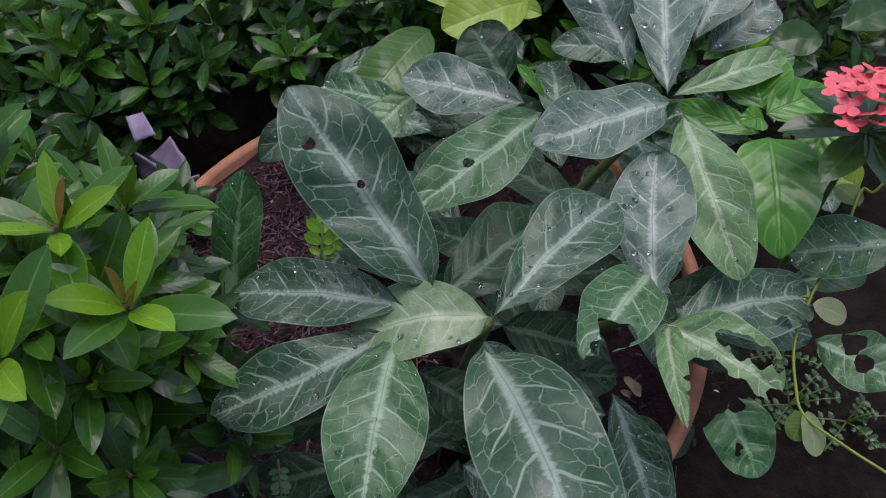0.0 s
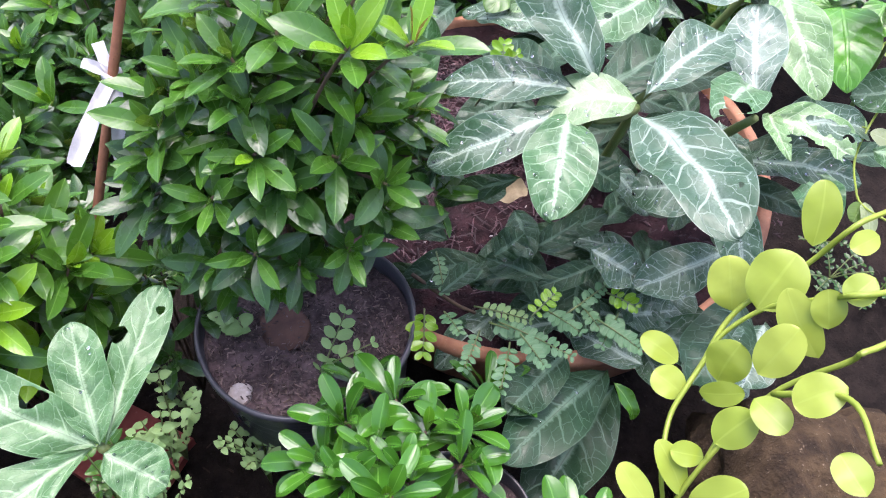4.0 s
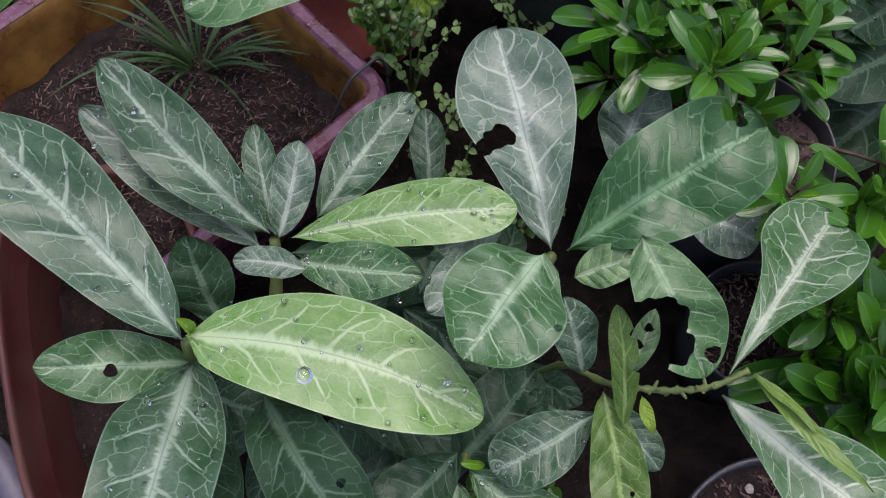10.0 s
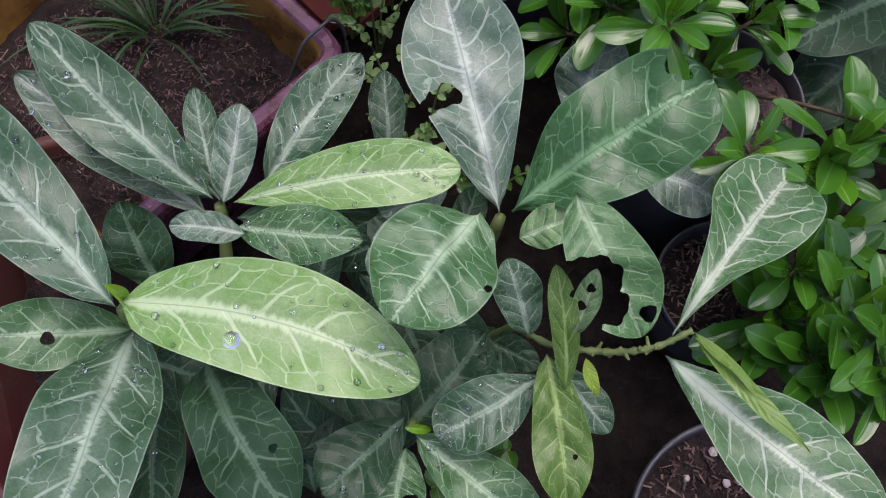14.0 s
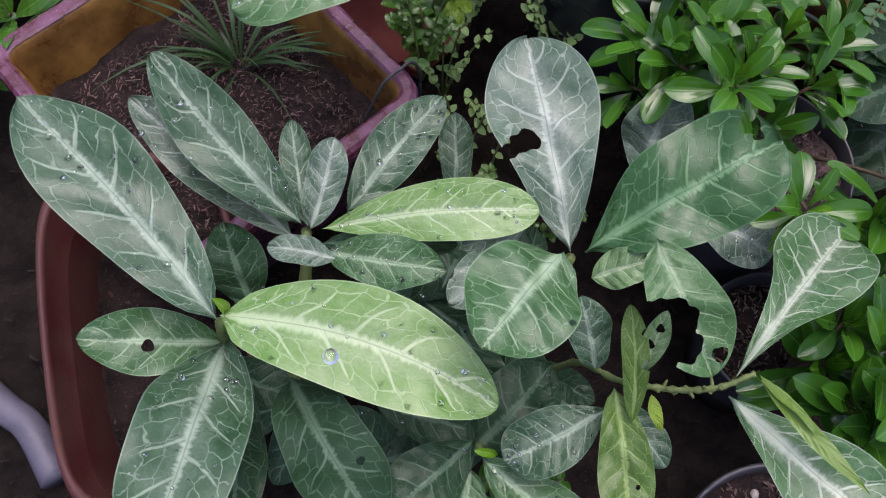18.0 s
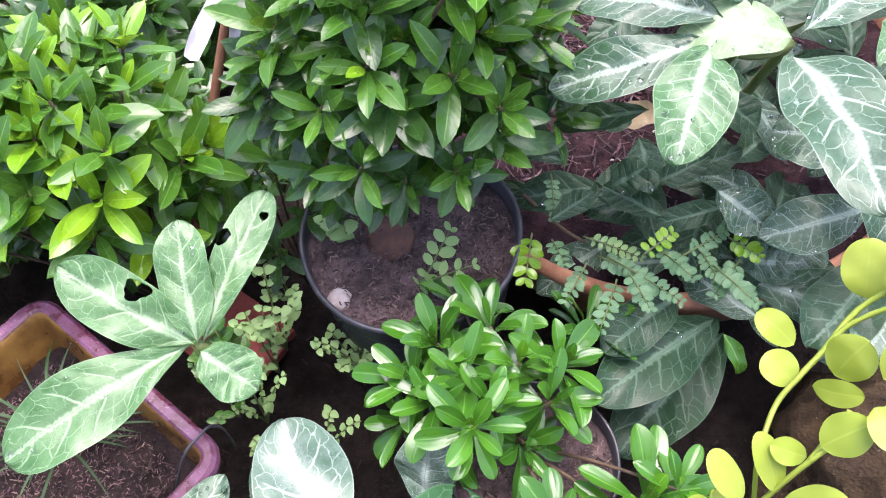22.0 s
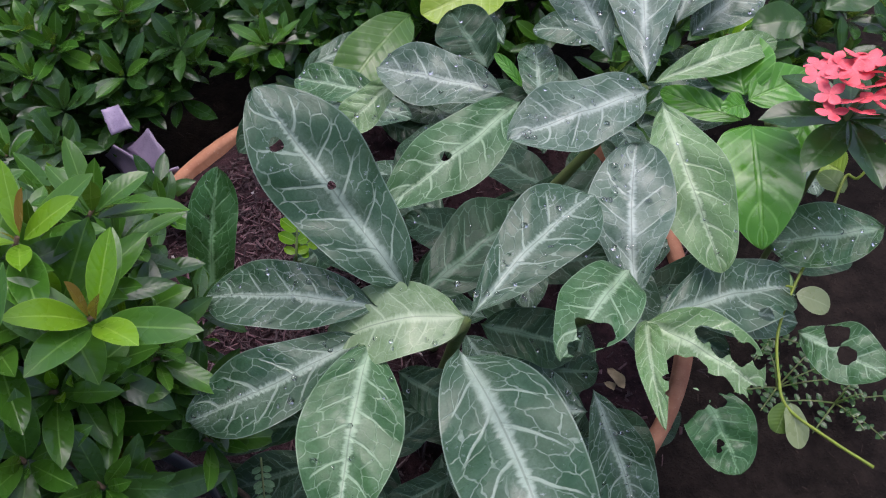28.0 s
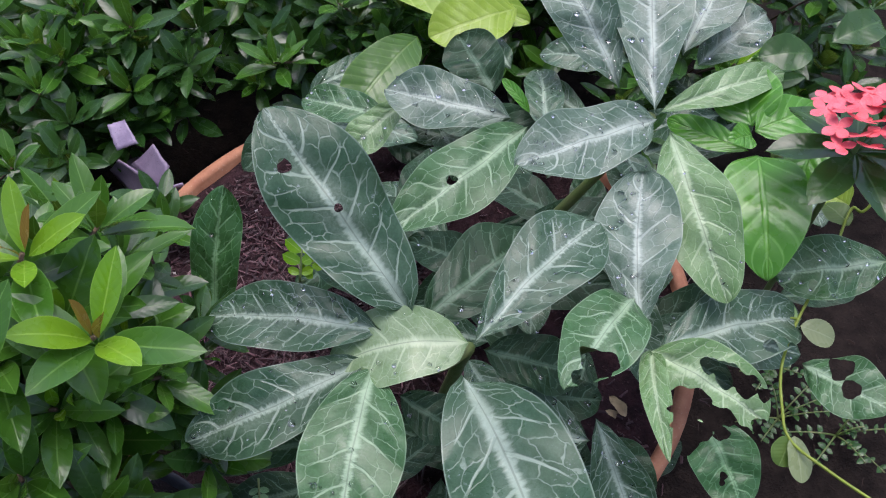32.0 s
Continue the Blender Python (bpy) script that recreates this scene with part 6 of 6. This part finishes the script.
def creeping_weed(root, label, seed, count, spread, height, tone="dull", leaf=0.012):
    ob = thing("creeping_weed", root, label, "weed", "creeping weeds")
    rnd = random.Random(seed)
    for i in range(count):
        a = rnd.uniform(0, 6.283)
        tip = Vector(root) + Vector((math.cos(a) * spread * rnd.uniform(0.3, 1), math.sin(a) * spread * rnd.uniform(0.3, 1), height * rnd.uniform(0.5, 1)))
        line = bez(Vector(root), (Vector(root) + tip) / 2 + Vector((0, 0, height * 0.3)), tip, 10)
        v, f = tube_lists(line, 0.0012, 0.0008, 5)
        part("stem", from_lists("stem", v, f, STEM), ob)
        for j in range(3, 11, 2):
            for s in (-1, 1):
                d = Vector((math.cos(a + s * 1.4), math.sin(a + s * 1.4), rnd.uniform(-0.1, 0.5)))
                l = leaf * rnd.uniform(0.6, 1.3)
                v, f, uv = blade(line[j], line[j] + d * l, l * 0.72, "heart", 0.06, (0, -0.3, 1), 6, 4, 0.2, 0.3, (), i * 40 + j)
                part("leaf", from_lists("leaf", v, f, LEAFY[tone], uv), ob)
    return ob


creeping_weed((-0.033, 0.556, 0.030), "straggling weed with small pale leaves between the pots", 3, 8, 0.06, 0.17)
creeping_weed((-0.075, 0.504, 0.030), "low weed with small rounded leaves beside the square pot", 4, 8, 0.045, 0.13, "mid", 0.016)
creeping_weed((0.059, 0.602, 0.190), "small weed with rounded leaves in the black pot", 6, 4, 0.03, 0.06, "dull", 0.014)
creeping_weed((0.054, 0.505, 0.020), "straggling weed beside the black pot", 7, 6, 0.045, 0.15, "dull", 0.011)
creeping_weed((0.036, 0.080, 0.100), "low weed in the shade of veined leaves", 8, 6, 0.05, 0.06, "mid", 0.013)

for wx, (root, tone, seed) in enumerate((((-0.039, 0.520, 0.050), "dull", 31), ((-0.052, 0.462, 0.050), "dull", 32), ((-0.069, 0.490, 0.080), "mid", 33), ((-0.019, 0.598, 0.060), "dull", 34), ((0.056, 0.504, 0.060), "dull", 35), ((-0.071, 0.453, 0.100), "mid", 36), ((-0.289, 0.737, 0.020), "mature", 37), ((-0.179, 0.703, 0.020), "mature", 38), ((-0.228, 0.765, 0.020), "mature", 39), ((-0.385, 0.717, 0.020), "mature", 40), ((-0.082, 0.731, 0.020), "mature", 41), ((-0.030, 0.400, 0.020), "dull", 25), ((-0.010, 0.365, 0.020), "dull", 26), ((-0.035, 0.345, 0.020), "mid", 27), ((0.010, 0.430, 0.020), "dull", 28), ((0.045, 0.320, 0.020), "mid", 29))):
    creeping_weed(root, "straggling weed in the gap between two pots" if seed < 37 else "low dark weed on the ground behind the square pot", seed, 5 if seed < 37 else 9, 0.045 if seed < 37 else 0.09, 0.12, tone, 0.009 if seed < 37 else 0.026)

for root, seed in (((0.840, 0.600, 0.0), 51), ((0.890, 0.560, 0.0), 52), ((0.870, 0.660, 0.0), 53)):
    creeping_weed(root, "low dark weed on damp ground past the planter", seed, 7, 0.07, 0.03, "mature", 0.008)

# ---- thin climbing vine ----
climber = thing("climbing_vine", (0.873, 0.656, 0.300), "thin pale green climbing vine with a few rounded leaves", "vine")
stem(climber, smooth_line([(0.810, 0.612, 0.420), (0.780, 0.599, 0.400), (0.774, 0.606, 0.395), (0.742, 0.578, 0.385), (0.700, 0.547, 0.365), (0.673, 0.521, 0.355), (0.656, 0.492, 0.352), (0.648, 0.469, 0.352), (0.659, 0.439, 0.355), (0.672, 0.410, 0.360)], 8), 0.0012, 0.0011, LEAFY["round"])
stem(climber, smooth_line([(0.700, 0.547, 0.365), (0.693, 0.549, 0.367), (0.684, 0.548, 0.365)], 5), 0.0009, 0.0007, LEAFY["round"])
disc_leaf(climber, (0.700, 0.547, 0.365), (0, -0.5, 1), 0.0125, Vector((0.685, 0.563, 0.360)) - Vector((0.700, 0.547, 0.365)), "dull")
disc_leaf(climber, (0.698, 0.541, 0.365), (0.2, -0.6, 1), 0.0135, Vector((0.723, 0.524, 0.355)) - Vector((0.698, 0.541, 0.365)), "whitish", 0.8)
disc_leaf(climber, (0.649, 0.472, 0.352), (-0.2, -0.6, 1), 0.0105, Vector((0.626, 0.450, 0.340)) - Vector((0.649, 0.472, 0.352)), "olive")
disc_leaf(climber, (0.652, 0.471, 0.352), (0.1, -0.8, 0.7), 0.0150, Vector((0.642, 0.438, 0.340)) - Vector((0.652, 0.471, 0.352)), "whitish", 0.72)
disc_leaf(climber, (0.768, 0.596, 0.390), (0.1, -0.6, 1), 0.0120, Vector((0.762, 0.626, 0.390)) - Vector((0.768, 0.596, 0.390)), "olive")

# ---- scraps, clods and dry bits ----
def plate(name, parent, c, along, across, thick, material, label=""):
    """A thin chipped sheet with rounded corners."""
    c, al, ac = Vector(c), Vector(along), Vector(across)
    n = al.cross(ac).normalized() * thick
    rim = []
    for i in range(28):
        t = i * 2 * math.pi / 28
        ct, st = math.cos(t), math.sin(t)
        p = 0.38
        k = 1 + 0.06 * math.sin(5 * t + c.x * 90) + 0.04 * math.sin(9 * t)
        rim.append(c + al * math.copysign(abs(ct) ** p, ct) * k + ac * math.copysign(abs(st) ** p, st) * k)
    verts = [(p + n)[:] for p in rim] + [(p - n)[:] for p in rim]
    faces = [tuple(range(28)), tuple(range(28, 56))[::-1]] + [(i, i + 28, (i + 1) % 28 + 28, (i + 1) % 28) for i in range(28)]
    return part(name, from_lists(name, verts, faces, material, smooth=False), parent, label)


def sheet(name, parent, corners, thick, material, label="", steps=7):
    """A thin broken sheet between four corners, a little warped, with a ragged edge."""
    a, b, c, d = (Vector(p) for p in corners)
    n = (b - a).cross(d - a).normalized()
    verts, faces = [], []
    for side in (0.5, -0.5):
        for i in range(steps + 1):
            for j in range(steps + 1):
                x, y = i / steps, j / steps
                edge = i in (0, steps) or j in (0, steps)
                p = a * (1 - x) * (1 - y) + b * x * (1 - y) + c * x * y + d * (1 - x) * y
                ragged = 0.0012 * noise.noise(p * 260) if edge else 0.0
                p = p + n * (thick * side + 0.0025 * math.sin(3 * x + 2 * y)) + (b - a).normalized() * ragged + (d - a).normalized() * ragged
                verts.append(p[:])
    m, k = steps + 1, (steps + 1) ** 2
    for i in range(steps):
        for j in range(steps):
            q = i * m + j
            faces += [(q, q + m, q + m + 1, q + 1), (k + q, k + q + 1, k + q + m + 1, k + q + m)]
    for i in range(steps):
        for q, r in ((i * m, (i + 1) * m), ((i + 1) * m + steps, i * m + steps), (i + 1, i), (steps * m + i, steps * m + i + 1)):
            faces.append((q, k + q, k + r, r))
    return part(name, from_lists(name, verts, faces, material), parent, label)


scrap = thing("plastic_scrap", (0.215, 1.075, 0.120), "broken lilac plastic box lying behind the planter", "plastic scrap")
sheet("side_panel", scrap, ((0.198, 1.097, 0.165), (0.242, 1.024, 0.165), (0.224, 1.030, 0.120), (0.176, 1.130, 0.120)), 0.0022, LILAC)
sheet("end_panel", scrap, ((0.242, 1.025, 0.165), (0.265, 1.038, 0.160), (0.256, 1.052, 0.118), (0.224, 1.032, 0.120)), 0.0022, LILAC)
sheet("torn_lid", scrap, ((0.210, 1.100, 0.150), (0.243, 1.091, 0.182), (0.256, 1.060, 0.170), (0.240, 1.040, 0.148)), 0.0020, LILAC)
sheet("bottom_panel", scrap, ((0.178, 1.130, 0.121), (0.225, 1.032, 0.121), (0.256, 1.052, 0.119), (0.214, 1.140, 0.119)), 0.0022, LILAC)
scrap_2 = thing("plastic_scrap", (0.222, 1.048, 0.235), "small lilac plastic shard with dark holes among leaves", "plastic scrap")
sheet("shard", scrap_2, ((0.209, 1.064, 0.250), (0.228, 1.066, 0.250), (0.236, 1.036, 0.238), (0.212, 1.038, 0.235)), 0.0016, LILAC)


def clod(name, at, r, material, label, squash=0.6, seed=1, fine=3):
    bm = bmesh.new()
    bmesh.ops.create_icosphere(bm, subdivisions=fine, radius=r)
    for v in bm.verts:
        k = 1 + 0.25 * noise.noise(v.co * (1.6 / r) + Vector((seed, 0, 0))) + 0.12 * noise.noise(v.co * (5 / r)) + (0.05 * noise.noise(v.co * (16 / r)) if fine > 3 else 0.0)
        v.co = Vector((v.co.x * k, v.co.y * k, v.co.z * k * squash))
    me = bpy.data.meshes.new(name)
    bm.to_mesh(me)
    bm.free()
    me.materials.append(material)
    me.polygons.foreach_set("use_smooth", [True] * len(me.polygons))
    ob = new(name, me)
    ob.location = at
    return tagged(ob, label, "lump")


clod("earth_clod", (0.107, 0.590, 0.193), 0.028, CLOD, "flat brown lump of earth on pot soil", 0.15, 3)
clod("pale_lump", (0.051, 0.526, 0.192), 0.012, LICHEN, "pale crumbly lump on dark pot soil", 0.5, 5)
clod("pebble", (0.212, 0.086, 0.103), 0.0035, LICHEN, "small whitish pebble on dark soil", 0.7, 0)
clod("pebble", (0.219, 0.063, 0.103), 0.0030, LICHEN, "small whitish pebble on dark soil", 0.7, 1)
clod("pebble", (0.229, 0.064, 0.103), 0.0026, LICHEN, "small whitish pebble on dark soil", 0.7, 2)
clod("pebble", (0.190, 0.067, 0.103), 0.0026, LICHEN, "small whitish pebble on dark soil", 0.7, 3)
clod("pebble", (0.214, 0.049, 0.103), 0.0030, LICHEN, "small whitish pebble on dark soil", 0.7, 4)


def dry_leaf(base, tip, width, seed, label="curled dry brown leaf lying among stems", material=DRY):
    v, f, uv = blade(base, tip, width, "wide", 0.15, (0, -0.4, 1), 16, 8, 0.5, 1.2, (), seed)
    return tagged(new("dry_leaf", from_lists("dry_leaf", v, f, material, uv)), label, "dry leaf")


dry_leaf((0.400, 0.669, 0.240), (0.356, 0.667, 0.240), 0.030, 3, "curled pale dry leaf caught under the veined plant")
for i, (dx, dy, dz) in enumerate(((0.004, -0.014, -0.012), (-0.009, -0.010, -0.008), (0.012, -0.006, -0.006), (0.002, -0.004, 0.012))):
    dry_leaf((-0.041, 0.438, 0.238), (-0.041 + dx, 0.438 + dy, 0.238 + dz), 0.009, 5 + i, "small yellowed leaf wilting on the stem", LEAFY["yellow"])
dry_leaf((0.409, 0.432, 0.200), (0.423, 0.402, 0.170), 0.016, 6, "narrow folded pale green leaf hanging by the planter", LEAFY["mid"])
dry_leaf((0.574, 0.576, 0.270), (0.582, 0.558, 0.262), 0.009, 7)
dry_leaf((0.566, 0.566, 0.268), (0.575, 0.561, 0.260), 0.006, 8)
bud = thing("leaf_bud", (-0.174, 0.149, 0.290), "small bright green young leaf bud", "leaf bud")
v, f, uv = blade((-0.174, 0.149, 0.290), (-0.171, 0.149, 0.325), 0.008, "el", 0.12, (1, -0.3, 0.4), 12, 6, 0.6, 0.0, (), 2)
part("blade", from_lists("blade", v, f, LEAFY["young"], uv), bud)
bud = thing("leaf_bud", (0.000, 0.088, 0.220), "small pale green young leaf bud", "leaf bud")
v, f, uv = blade((0.002, 0.086, 0.225), (-0.014, 0.086, 0.235), 0.006, "el", 0.12, (0, -0.3, 1), 12, 6, 0.6, 0.0, (), 2)
part("blade", from_lists("blade", v, f, LEAFY["young"], uv), bud)
drop = thing("water_drop", (-0.099, 0.117, 0.330), "large clear raindrop resting on a pale leaf", "water drop")
dv, df = [], []
drop_lists((-0.099, 0.117, 0.331), (0, -0.25, 1), 0.0048, dv, df)
part("drop", from_lists("drop", dv, df, WATER), drop)

# ---- red pot behind and grey pipe ----
tile_at = Vector((-0.108, 0.600, 0.012))
tile = thing("clay_tile", tile_at, "flat red clay tile lying on the ground beside the square pot", "tile")
plate("slab", tile, tile_at, sq_e1 * 0.075, Vector((0.694, 0.720, 0)) * 0.050, 0.007, TILE_RED)

pipe = thing("plastic_pipe", (-0.395, 0.118, 0.030), "dull lilac-grey plastic pipe on the ground", "pipe")
v, f = tube_lists(smooth_line([(-0.514, 0.198, 0.015), (-0.436, 0.141, 0.015), (-0.403, 0.120, 0.015), (-0.370, 0.077, 0.015)], 5), 0.014, 0.014, 20, 0.0)
part("tube", from_lists("tube", v, f, PIPE), pipe)
stem(plant_a, smooth_line([(0.251, 0.617, 0.200), (0.285, 0.576, 0.190), (0.307, 0.562, 0.180)]), 0.0025, 0.0018, WOODY, "twig")

clod("stone", (0.590, 0.275, 0.06), 0.145, STONE, "large rough brown stone under the round-leaved vine", 1.0, 9, 5)
